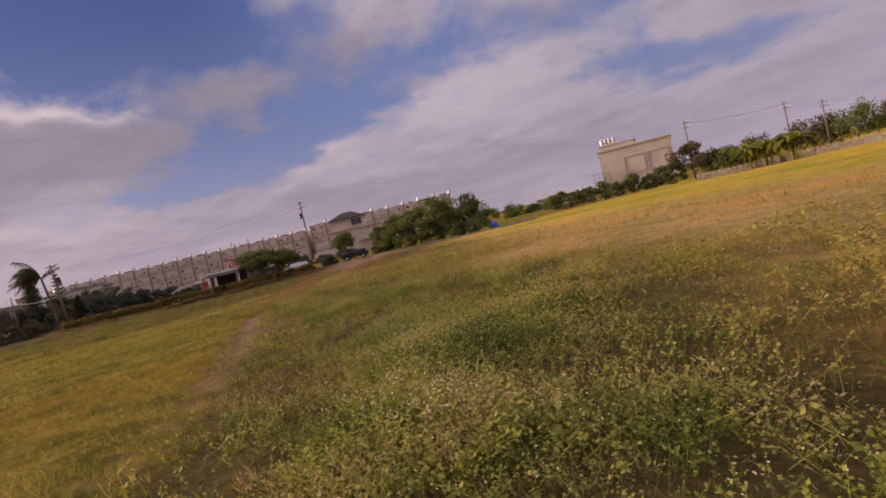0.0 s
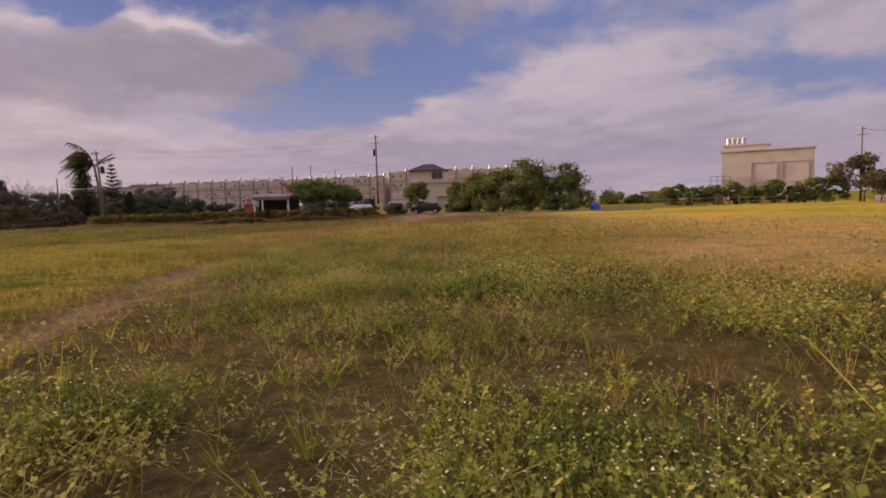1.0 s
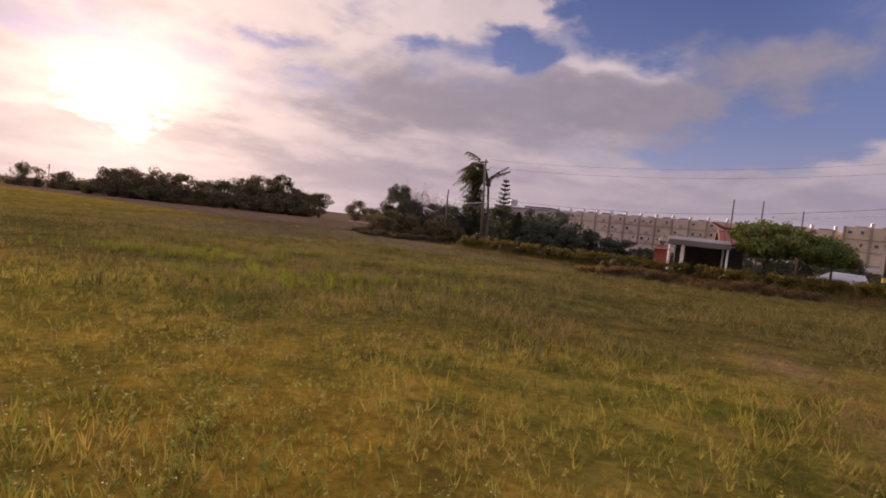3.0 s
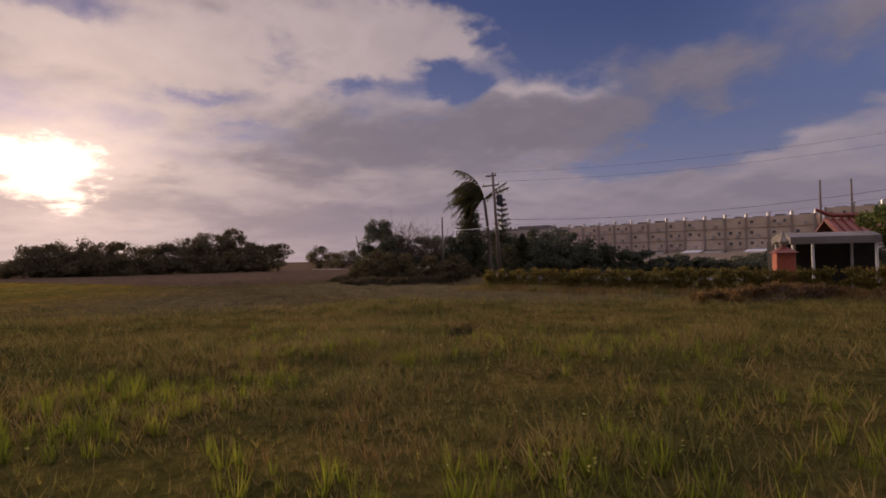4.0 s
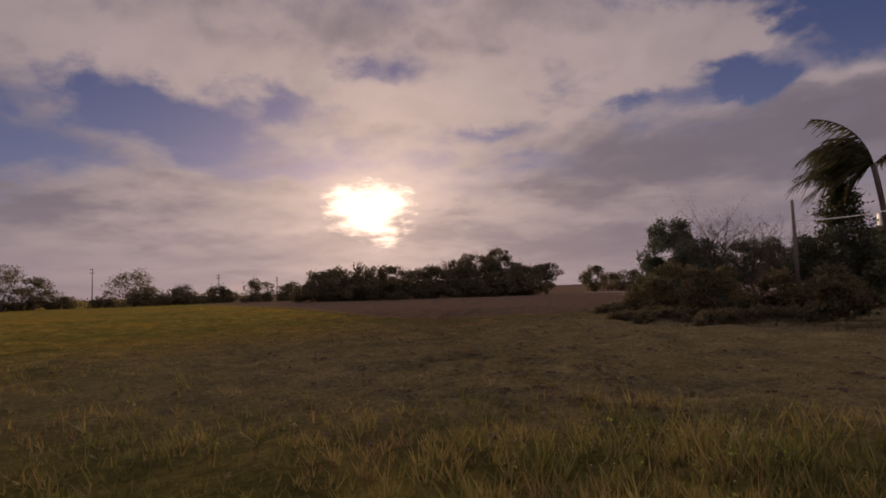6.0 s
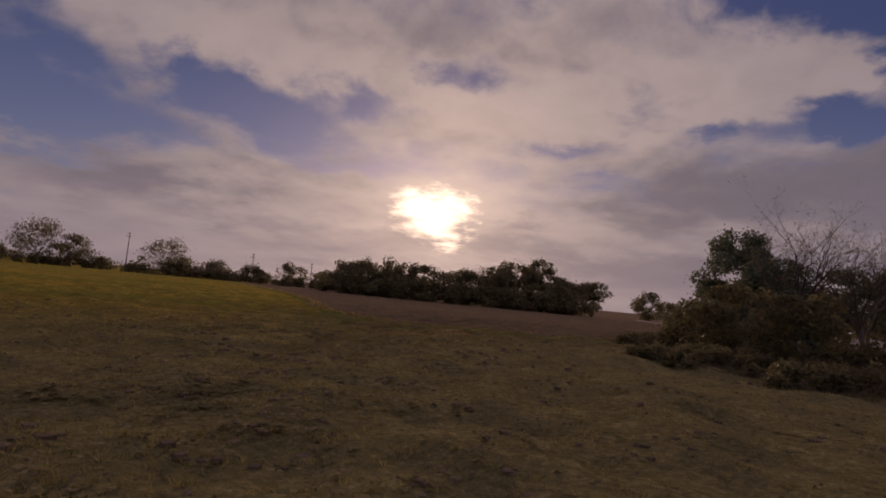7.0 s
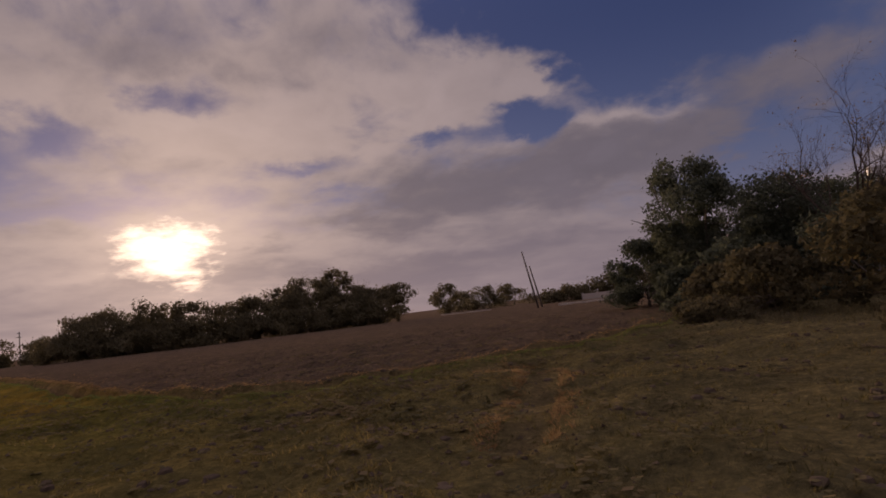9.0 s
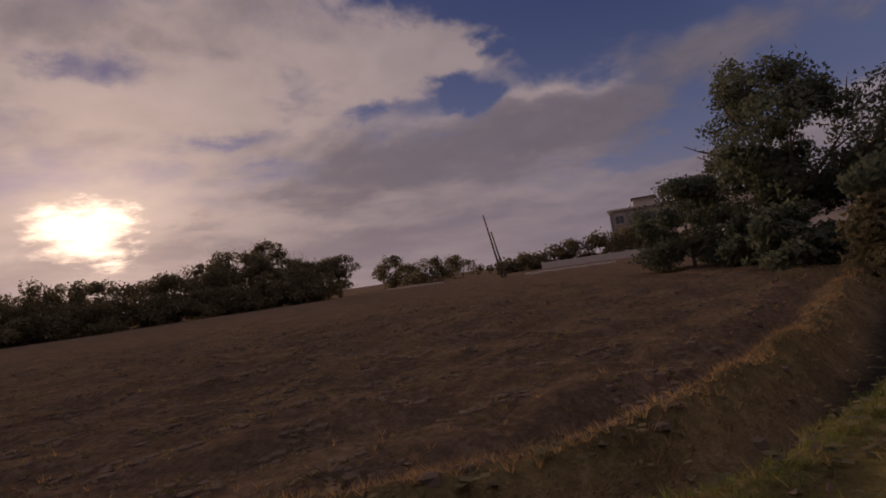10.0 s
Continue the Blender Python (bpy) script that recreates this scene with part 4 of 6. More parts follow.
for s in (-1, 1):
    rf = part("roof_slope", Geo().box(-2.9, 2.9, 0, 2.5, -0.06, 0.02).mesh("roof_slope", M["red_tile"]), shrine, "", (4.4, 2.6, 3.8), (-25 if s > 0 else -25, 0, 0 if s > 0 else 180))
    for i in range(15):
        part("tile_row", Geo().tube([(0, 0.02, 0.05), (0, 2.5, 0.05)], [0.09, 0.09], 6).mesh("tile_row", M["red_tile"]), rf, "", (-2.8 + i * 0.4, 0, 0))
part("ridge", Geo().tube([(-3.3, 0, 0.55), (-2.6, 0, 0.2), (0, 0, 0.08), (2.6, 0, 0.2), (3.3, 0, 0.55)], [0.09, 0.15, 0.17, 0.15, 0.09], 6).mesh("ridge", M["red_tile"]), shrine, "", (4.4, 2.6, 3.85))
g = Geo()
for i in range(9):
    a0, a1 = -1 + i * 2 / 9, -1 + (i + 1) * 2 / 9
    zz = [2.95 - 0.25 * a * a for a in (a0, a1)]
    g.put([(-1.9, -1.9 + a0 * 1.7, zz[0]), (1.9, -1.9 + a0 * 1.7, zz[0]), (1.9, -1.9 + a1 * 1.7, zz[1]), (-1.9, -1.9 + a1 * 1.7, zz[1]),
           (-1.9, -1.9 + a0 * 1.7, zz[0] - 0.35), (1.9, -1.9 + a0 * 1.7, zz[0] - 0.35), (1.9, -1.9 + a1 * 1.7, zz[1] - 0.35), (-1.9, -1.9 + a1 * 1.7, zz[1] - 0.35)],
          [(0, 1, 2, 3), (7, 6, 5, 4), (0, 4, 5, 1), (2, 6, 7, 3), (0, 3, 7, 4), (1, 5, 6, 2)])
part("canopy", g.mesh("canopy", M["concrete_dark"]), shrine, "grey weathered canopy roof")
for x in (-1.75, -0.9, 1.75):
    for y in (-3.4, -0.5):
        part("post", Geo().tube([(0, 0, -0.1), (0, 0, 2.5)], [0.07, 0.07], 8).mesh("post", M["white"]), shrine, "", (x, y, 0))

# ---- road, kerb, vehicles ----
rg = Geo()
pts = along(ROAD, 2.0)
for (x, y, a), (x2, y2, a2) in zip(pts, pts[1:]):
    nx, ny, mx, my = -math.sin(a) * 2.2, math.cos(a) * 2.2, -math.sin(a2) * 2.2, math.cos(a2) * 2.2
    rg.put([(x + nx, y + ny, 0.10), (x - nx, y - ny, 0.10), (x2 - mx, y2 - my, 0.10), (x2 + mx, y2 + my, 0.10), (x + nx, y + ny, -0.2), (x - nx, y - ny, -0.2), (x2 - mx, y2 - my, -0.2), (x2 + mx, y2 + my, -0.2)],
           [(0, 1, 2, 3), (0, 3, 7, 4), (1, 5, 6, 2)])
road = new("road", rg.mesh("road", M["asphalt"]))
tagged(road, "narrow grey asphalt lane behind the field", "road", kind="structure")


def car(label, loc, rz, paint, van=False):
    t = thing("parked_car", label, "car", loc, rz, "parked cars by the lane")
    h = 0.5 if van else 0.0
    prof = [(-2.15, 0.35), (-2.2, 0.8), (-2.0, 0.98 + h * 0.2), (-1.75, 1.45 + h), (0.3 + h, 1.5 + h), (1.05 + h * 0.6, 1.02), (2.05, 0.86), (2.2, 0.6), (2.15, 0.35)]
    v, f, k = [], [], len(prof)
    for y, s in ((-0.85, 1), (-0.8, 0), (0.8, 0), (0.85, 1)):
        for x, z in prof:
            top = z > 1.1
            v.append((x, y * (0.82 if top else 1.0), z if s == 0 or not top else z - 0.04))
    for r in range(3):
        for i in range(k - 1):
            f.append((r * k + i, r * k + i + 1, (r + 1) * k + i + 1, (r + 1) * k + i))
        f.append((r * k + k - 1, r * k, (r + 1) * k, (r + 1) * k + k - 1))
    f += [tuple(range(k))[::-1], tuple(range(3 * k, 4 * k))]
    part("body", Geo().put(v, f).mesh("car_body", M[paint]), t)
    for s in (-1, 1):
        part("side_window", Geo().put([(-1.5, s * 0.79, 1.03), (0.75, s * 0.79, 1.03), (0.25, s * 0.715, 1.38 + h), (-1.45, s * 0.715, 1.38 + h), (-1.5, s * 0.70, 1.03), (0.75, s * 0.70, 1.03), (0.25, s * 0.68, 1.38 + h), (-1.45, s * 0.68, 1.38 + h)],
                                      [(0, 1, 2, 3), (7, 6, 5, 4), (0, 4, 5, 1), (2, 6, 7, 3)]).mesh("side_window", M["pane"]), t)
        part("tail_light", Geo().box(-2.22, -2.12, s * 0.7 - 0.1, s * 0.7 + 0.1, 0.78, 0.92).mesh("tail_light", M["lamp_red"]), t)
        part("headlight", Geo().box(2.06, 2.19, s * 0.6 - 0.16, s * 0.6 + 0.16, 0.64, 0.78).mesh("headlight", M["steel"]), t)
    part("windscreen", Geo().put([(1.06 + h * 0.6, -0.66, 1.04), (1.06 + h * 0.6, 0.66, 1.04), (0.36 + h, 0.58, 1.47 + h), (0.36 + h, -0.58, 1.47 + h), (1.0, -0.66, 1.0), (1.0, 0.66, 1.0), (0.3, 0.58, 1.42), (0.3, -0.58, 1.42)], [(0, 1, 2, 3), (0, 4, 5, 1), (2, 6, 7, 3)]).mesh("windscreen", M["pane"]), t)
    for x in (-1.35, 1.35):
        for y in (-0.8, 0.8):
            wh = part("wheel", Geo().tube([(0, -0.1, 0), (0, 0.1, 0)], [0.33, 0.33], 16).mesh("tyre", M["rubber"]), t, "", (x, y, 0.32))
            part("rim", Geo().tube([(0, -0.11, 0), (0, 0.11, 0)], [0.19, 0.19], 10).mesh("rim", M["steel"]), wh)
    return t


car("dark parked estate car on the lane", (86.6, -35.6, 0.02), 60, "car_dark")
car("pale silver parked car on the lane", (85.6, -25.2, 0.11), 62, "car_pale")

# ---- poles and wires ----


def power_pole(label, loc, h, arms=True, can=True, striped=False, rz=20, lean=0.0, r=0.15, mat="wood", side=0.0):
    t = thing("power_pole", label, "power pole", loc, rz, "power poles along the lane")
    if lean or side:
        t.matrix_world = pose(*loc) @ pose(0, 0, 0, side, 0, 0) @ pose(0, 0, 0, lean, 0, rz)
    part("pole", Geo().tube([(0, 0, -0.3), (0, 0, h)], [r, r * 0.62], 10).mesh("pole", M[mat], True), t)
    if arms:
        for z, l in ((h - 0.25, 0.55), (h - 1.0, 0.9)):
            arm = part("crossarm", Geo().box(-l, l * 0.5, -0.05, 0.05, -0.05, 0.05).mesh("crossarm", M["wood"]), t, "", (0, 0, z))
            for x in (-l + 0.08, l * 0.5 - 0.06):
                part("insulator", Geo().tube([(0, 0, 0.05), (0, 0, 0.12), (0, 0, 0.24)], [0.04, 0.07, 0.03], 7).mesh("insulator", M["white"]), arm, "", (x, 0, 0))
    if can:
        c = part("transformer", Geo().tube([(0, 0, -0.4), (0, 0, 0.35), (0, 0, 0.42)], [0.24, 0.24, 0.16], 12).mesh("transformer", M["dark_metal"], False), t, "dark transformer can", (0.42, 0, h - 2.2))
        part("bracket", Geo().box(-0.4, -0.2, -0.04, 0.04, 0.1, 0.2).box(-0.4, -0.2, -0.04, 0.04, -0.25, -0.15).mesh("bracket", M["dark_metal"]), c)
    if striped:
        for i in range(5):
            part("stripe", Geo().tube([(0, 0, 0.15 + i * 0.36), (0, 0, 0.50 + i * 0.36)], [r * 1.06, r * 1.04], 10).mesh("stripe", M["yellow" if i % 2 else "black"]), t)
    return t


POLE_A, POLE_B = (83.1, -27.4), (88.2, 4.4)
power_pole("tall timber power pole with crossarms and striped foot", (*POLE_A, 0), 10.5, striped=True)
power_pole("tall timber power pole with a transformer can", (*POLE_B, 0), 8.7, rz=-100, lean=0, side=-3.0)
power_pole("short plain timber pole among the trees", (97.2, 10.6, 0), 6.0, False, False, rz=0, r=0.12)
for x, y, h in ((84.6, -16.8, 6.6), (86.2, -19.4, 6.8), (88, -23, 6.4)):
    power_pole("slim timber pole among the shade trees", (x, y, 0), h, False, False, r=0.09)
for x, y, h, l in ((143, 34, 6.6, -9.0), (145.5, 34, 5.0, -10.0)):
    power_pole("bare leaning pole beyond the ploughed field", (x, y, 0), h, False, False, rz=15, lean=l, r=0.12)
for x, y, h in ((115.3, 153.3, 9.2), (141.1, 142.9, 7.4), (153.6, 135.6, 6.4), (45.5, -92, 8.5), (39.5, -90, 7.2), (57, -84, 9.5)):
    power_pole("distant power pole against the sky", (x, y, 0), h, True, False, r=0.13)


def wire(a, b, sag, r=0.007, mat="wire", label="sagging overhead cable between poles"):
    a, b = Vector(a), Vector(b)
    pts = []
    for i in range(17):
        s = i / 16
        p = a.lerp(b, s)
        p.z -= sag * 4 * s * (1 - s)
        pts.append(tuple(p))
    ob = new("overhead_cable", Geo().tube(pts, [r] * 17, 4).mesh("cable", M[mat]))
    return tagged(ob, label, "cable", "overhead cables")


wire((*POLE_A, 10.2), (*POLE_B, 8.7), 0.7)
wire((POLE_A[0] - 0.6, POLE_A[1], 9.4), (POLE_B[0] - 0.6, POLE_B[1], 7.9), 0.7)
wire((*POLE_A, 6.8), (*POLE_B, 5.0), 0.9, 0.012)
wire((*POLE_A, 6.3), (*POLE_B, 4.6), 0.9, 0.016, "wire_pale", "pale sagging telephone cable between poles")
wire((*POLE_B, 4.6), (97.2, 10.6, 4.9), 0.25, 0.02, "wire_pale", "pale sagging telephone cable between poles")
wire((57, -84, 9.2), (45.5, -92, 8.2), 0.4, 0.02)

# ---- trees and shrubs ----


def palm(label, loc, h, seed):
    """A palm in a steady wind: slim trunk, fronds swept to one side and one held up against it."""
    rng = np.random.default_rng(seed)
    t = thing("palm_tree", label, "palm", loc)
    k = 10
    spine = [(0.0, 0.55 * (i / (k - 1)) ** 2, -0.2 + (h * 0.74 + 0.2) * i / (k - 1)) for i in range(k)]
    part("trunk", Geo().tube(spine, [0.30 - 0.14 * min(1, i / 4) - 0.02 * i / k for i in range(k)], 9).mesh("trunk", M["bark"], True), t)
    top = np.array(spine[-1])
    wind = np.array([0.10, 1.0, 0.0])
    for i in range(32):
        a = 2 * math.pi * i / 16 + rng.uniform(-0.2, 0.2)
        ln, sweep, drop = h * rng.uniform(0.26, 0.42), rng.uniform(0.04, 0.15), rng.uniform(0.10, 0.24)
        way = np.array([math.cos(a) * 0.55, math.sin(a) * 0.45, rng.uniform(-0.25, 1.7)]) + wind * rng.uniform(0.45, 0.85)
        if i in (3, 16):  # held against the wind
            way, ln, sweep, drop = np.array([0.1, -1.0, 0.55 + 0.02 * i]), h * 0.27, 0.02, 0.04
        elif i in (7, 20, 11):  # hanging beside the trunk
            way, ln, sweep, drop = np.array([rng.uniform(-0.4, 0.4), 0.5, -0.1]), h * 0.24, 0.03, 0.30
        way /= np.linalg.norm(way)
        pts, p = [top], top.copy()
        for s in range(10):
            p = p + way * ln / 10
            way = way + np.array([0, 0, -drop]) + wind * sweep
            way /= np.linalg.norm(way)
            pts.append(p.copy())
        fr = part("frond", Geo().tube(pts, [0.04 - 0.003 * s for s in range(11)], 4).mesh("rib", M["palm"]), t)
        q = []
        for s in range(2, 11):
            for e in range(4):
                c = pts[s - 1] + (pts[s] - pts[s - 1]) * e / 4
                d = (pts[s] - pts[s - 1]) / np.linalg.norm(pts[s] - pts[s - 1])
                side = np.cross(d, (0, 0, 1))
                side /= np.linalg.norm(side) + 1e-6
                for sg in (-1, 1):
                    l = ln * 0.27 * math.sin(math.pi * (0.18 + 0.74 * s / 11)) * rng.uniform(0.7, 1.15)
                    tip = c + side * sg * l * rng.uniform(0.2, 0.55) + d * l * 0.45 + wind * l * 0.45 + np.array([0, 0, -0.75 * l * rng.uniform(0.3, 1.4)])
                    w = d * 0.05
                    q.append([c - w, c + w, tip + w * 0.25, tip - w * 0.25])
        part("leaflet_fringe", quads_mesh("leaflet_fringe", np.array(q), M["palm"]), fr)
    return t


def layered_pine(label, loc, h, seed):
    """A pine with even whorls of level branches."""
    rng = np.random.default_rng(seed)
    t = thing("layered_pine", label, "pine", loc)
    part("trunk", Geo().tube([(0, 0, -0.2), (0, 0, h)], [0.15, 0.02], 7).mesh("trunk", M["bark"], True), t)
    g, q = Geo(), []
    for i in range(13):
        z = h * (0.14 + 0.84 * i / 13)
        r = 0.2 + h * 0.155 * (1 - i / 13) ** 0.85
        for k in range(7):
            a = 2 * math.pi * k / 7 + i * 0.4 + rng.uniform(-0.1, 0.1)
            tip = np.array([r * math.cos(a), r * math.sin(a), z + r * 0.42])
            g.tube([(0, 0, z), tip], [0.03, 0.01], 3, False)
            for s in np.linspace(0.25, 1, 9):
                c = np.array([0, 0, z]) * (1 - s) + tip * s
                for _ in range(3):
                    d = rng.normal(size=3) * 0.5 + np.array([0, 0, 0.35])
                    d *= 0.22 / np.linalg.norm(d)
                    w = np.cross(d, rng.normal(size=3))
                    w *= 0.035 / np.linalg.norm(w)
                    q.append([c - w, c + w, c + d + w * 0.4, c + d - w * 0.4])
    part("twig_crown", g.mesh("twig_crown", M["bark"]), t)
    part("needle_foliage", quads_mesh("needle_foliage", np.array(q), M["conifer"]), t)
    return t


def cypress(label, loc, h, w, seed):
    rng = np.random.default_rng(seed)
    t = thing("dense_conifer", label, "conifer", loc)
    part("trunk", Geo().tube([(0, 0, -0.2), (0, 0, h * 0.9)], [0.16, 0.03], 7).mesh("trunk", M["bark"], True), t)
    cs = [(rng.normal() * w * 0.2 * (1 - z), rng.normal() * w * 0.2 * (1 - z), h * (0.08 + 0.9 * z)) for z in np.linspace(0, 1, 30)]
    rs = [w * 0.5 * (0.95 - 0.72 * z) * rng.uniform(0.8, 1.15) for z in np.linspace(0, 1, 30)]
    part("crown", quads_mesh("crown", leaves(rng, cs, np.array(rs), 260, 0.11, 0.8), M["conifer"]), t)
    return t


def bare_tree(label, loc, h, seed, kids=3, depth=3, fine=1.0):
    """A leafless tree: a short trunk and a rising fan of ever finer twigs."""
    rng = np.random.default_rng(seed)
    t = thing("bare_tree", label, "tree", loc)
    g, tips = Geo(), []
    g.tube([(0, 0, -0.2), (0.05, 0, h * 0.12), (0.0, 0.1, h * 0.3)], [h * 0.020, h * 0.016, h * 0.013], 7)
    part("trunk", g.mesh("trunk", M["twig"], True), t)
    b = Geo()
    for k in range(7):
        a = 2 * math.pi * k / 7 + rng.uniform(-0.3, 0.3)
        out = rng.uniform(0.35, 0.95)
        w = np.array([out * math.cos(a), out * math.sin(a), 1.0])
        branch_out(rng, b, (0, 0.08, h * (0.20 + 0.016 * k)), w / np.linalg.norm(w), h * rng.uniform(0.30, 0.40), h * 0.0085 * fine, depth, tips, 0.55, 0.05, kids, 3)
    part("twig_crown", b.mesh("twig_crown", M["twig"]), t, "leafless fine brown twigs")
    left = np.array([p for p in tips if rng.random() < 0.14])
    part("last_leaves", quads_mesh("last_leaves", leaves(rng, left, np.full(len(left), 0.14), 3, 0.032), M["brush"]), t, "few withered leaves")
    return t


def brush_pile(label, loc, lx, ly, h, seed, n=500, rz=0, leaf="brush"):
    """A tangle of dry stems and leaves heaped on the ground."""
    rng = np.random.default_rng(seed)
    t = thing("brush_heap", label, "brush", loc, rz, "brush heaps")
    g = Geo()
    for _ in range(n // 7):
        p = np.array([rng.uniform(-lx, lx) / 2, rng.uniform(-ly, ly) / 2, 0])
        top = h * max(0.2, 1 - (2 * p[0] / lx) ** 2 * 0.6 - (2 * p[1] / ly) ** 2 * 0.6)
        d = np.array([rng.normal() * 0.6, rng.normal() * 0.6, top * rng.uniform(0.6, 1.25)])
        mid = p + d * 0.6 + rng.normal(size=3) * 0.08
        g.tube([p, mid, p + d + np.array([rng.normal() * 0.25, rng.normal() * 0.25, -0.1])], [0.010, 0.007, 0.003], 3, False)
    part("dry_stem_tangle", g.mesh("stems", M["twig"]), t)
    u = rng.uniform(-0.5, 0.5, (60, 2))
    zz = h * 0.55 * np.clip(1 - 2.2 * (u ** 2).sum(1), 0.15, 1)
    cs = np.stack([u[:, 0] * lx, u[:, 1] * ly, zz], 1)
    part("foliage", quads_mesh("leaves", leaves(rng, cs, np.full(60, h * 0.34), n // 4, 0.05, 0.9, 0.2), M[leaf]), t)
    return t


palm("wind-bent palm with a slim trunk by the lane", (102.0, 6.5, 0), 10.9, 3)
layered_pine("slender pine with level branch whorls", (107, 5.6, 0), 9.0, 4)
cypress("dense dark conifer beside the palm", (103.5, 8.9, 0), 7.7, 4.8, 5)
cypress("dense dark conifer beside the palm", (106.5, 3.4, 0), 4.4, 2.4, 6)
bare_tree("tall leafless tree in the clump", (100.4, 15.4, 0), 7.4, 7, 4, 4)
bare_tree("thin leafless tree in the clump", (99.0, 13.0, 0), 6.0, 8, 4, 4)
bare_tree("thin leafless tree in the clump", (103.5, 12.2, 0), 6.4, 18, 3, 4)
CLUMP = "trees in the clump by the field"
tree("broadleaf_tree", "dark evergreen tree with an open crown", (106.2, 19.7, 0), 6.7, 4.4, 11, clumps=38, per=480, leaf=0.078, group=CLUMP, trunk_h=0.22)
tree("broadleaf_tree", "dark evergreen tree with an open crown", (103.0, 16.8, 0), 4.7, 4.6, 12, clumps=28, per=480, leaf=0.068, group=CLUMP)
tree("broadleaf_tree", "dark evergreen tree with an open crown", (106.5, 13.8, 0), 4.6, 5.2, 13, clumps=28, per=480, leaf=0.068, group=CLUMP)
tree("broadleaf_tree", "dark evergreen tree with an open crown", (102.5, 9.5, 0), 4.8, 5.0, 14, clumps=24, per=480, leaf=0.068, group=CLUMP)
tree("broadleaf_tree", "low rounded dark tree at the clump's edge", (109.3, 22.0, 0), 3.6, 3.8, 15, clumps=30, per=480, leaf=0.068, group=CLUMP, trunk_h=0.12, low=True)
tree("broadleaf_tree", "low rounded dark tree at the clump's edge", (111.5, 20.0, 0), 4.6, 4.2, 16, clumps=28, per=480, leaf=0.068, group=CLUMP, trunk_h=0.12, low=True)
for i, (x, y, h, w) in enumerate(((95, 16.5, 2.8, 3.6), (93.5, 13.8, 2.5, 3.4), (92.8, 11.0, 2.2, 3.2), (94.6, 8.6, 2.4, 3.0), (97.5, 18.6, 1.8, 2.8), (91.0, 8.8, 1.8, 2.6), (99.8, 19.6, 1.5, 2.6))):
    tree("thicket_shrub", "low brownish olive thicket shrub under the trees", (x, y, 0), h, w, 30 + i, "thicket", 0.15, 22, 180, 0.085, "thicket shrubs", 1, True)
for i, (x, y, h, w) in enumerate(((106.4, 20.4, 1.6, 2.6), (103.4, 20.4, 1.6, 2.6), (101.4, 18.6, 2.4, 3.4), (106.8, 17.2, 3.2, 4.0), (103.5, 16.4, 3.2, 4.2), (100, 16, 2.8, 3.8))):
    tree("dark_thicket_shrub", "dense dark thicket shrub under the trees", (x, y, 0), h, w, 45 + i, "tree", 0.12, 24, 180, 0.095, "dark thicket shrubs", 1, True)
for i in range(8):
    tree("bank_shrub", "dark hedge shrub on the bank beyond the field", (171 - 0.8 * i, 37 - 3.4 * i, 0), 1.9 + 0.42 * i, 6.0, 80 + i, "far_tree", 0.1, 20, 120, 0.18, "hedge on the far bank", 1, True)
brush_pile("dry brown brush heaped at the field edge", (91.8, 15.2, 0), 6.5, 3.0, 0.8, 51, 1500, -35, "thicket")
brush_pile("dry brown brush heaped at the field edge", (89.6, 11.4, 0), 5.5, 2.6, 0.8, 52, 1300, -60, "thicket")
brush_pile("dry brown brush heaped at the field edge", (97, 20.0, 0), 4.5, 2.4, 0.8, 53, 1000, -20, "thicket")
brush_pile("rusty brown dry brush before the hedge", (70.6, -9.0, 0), 8.0, 2.6, 0.75, 54, 1700, -60, "brush")
brush_pile("rusty brown dry brush before the hedge", (69.8, -15.5, 0), 7.0, 2.4, 0.75, 56, 1600, -85, "brush")

# the grove across the field, under the sun
rng = random.Random(5)
GROVE = [(140, 102), (142, 98), (139, 96), (146, 97), (150, 91), (144, 88), (155, 86), (152, 80), (160, 80), (158, 74), (163, 71), (157, 69), (164, 67), (160, 66), (164.5, 63.2), (143, 92), (148, 84), (154, 75)]
for i, (x, y) in enumerate(GROVE):
    h = 6.4 + rng.uniform(-1.2, 1.0) + (3.4 if (x, y) in ((163, 71), (158, 74), (160, 80)) else 0)
    tree("grove_tree", "dark tree of the grove across the field", (x, y, 0), h, rng.uniform(6.0, 8.0), 100 + i, "far_tree", 0.2 if h < 8 else 0.35, 36, 125, 0.18, "grove across the field", 2, h < 8)
for i, (x, y, h) in enumerate(((161.5, 76, 10.5), (159.5, 79, 9.6), (163.5, 72, 9.4), (157, 83, 8.4), (146, 95, 7.4), (165, 67, 7.6))):
    bare_tree("thin-leaved feathery tree in the grove", (x, y, 0), h, 131 + i, 4, 3, 1.8)
tree("grove_tree", "flat-topped tree at the end of the grove", (166.4, 62.2, 0), 6.4, 5.4, 140, "far_tree", 0.45, 24, 220, 0.14, "grove across the field")
for i, (x, y) in enumerate(GROVE + [(138, 100), (141, 92), (146, 86), (151, 78), (155, 72), (160, 67)]):
    tree("grove_thicket", "dark undergrowth of the grove across the field", (x - 2.5, y - 1.0, 0), 3.6, 7.5, 160 + i, "far_tree", 0.1, 18, 120, 0.19, "undergrowth of the grove", 1, True)
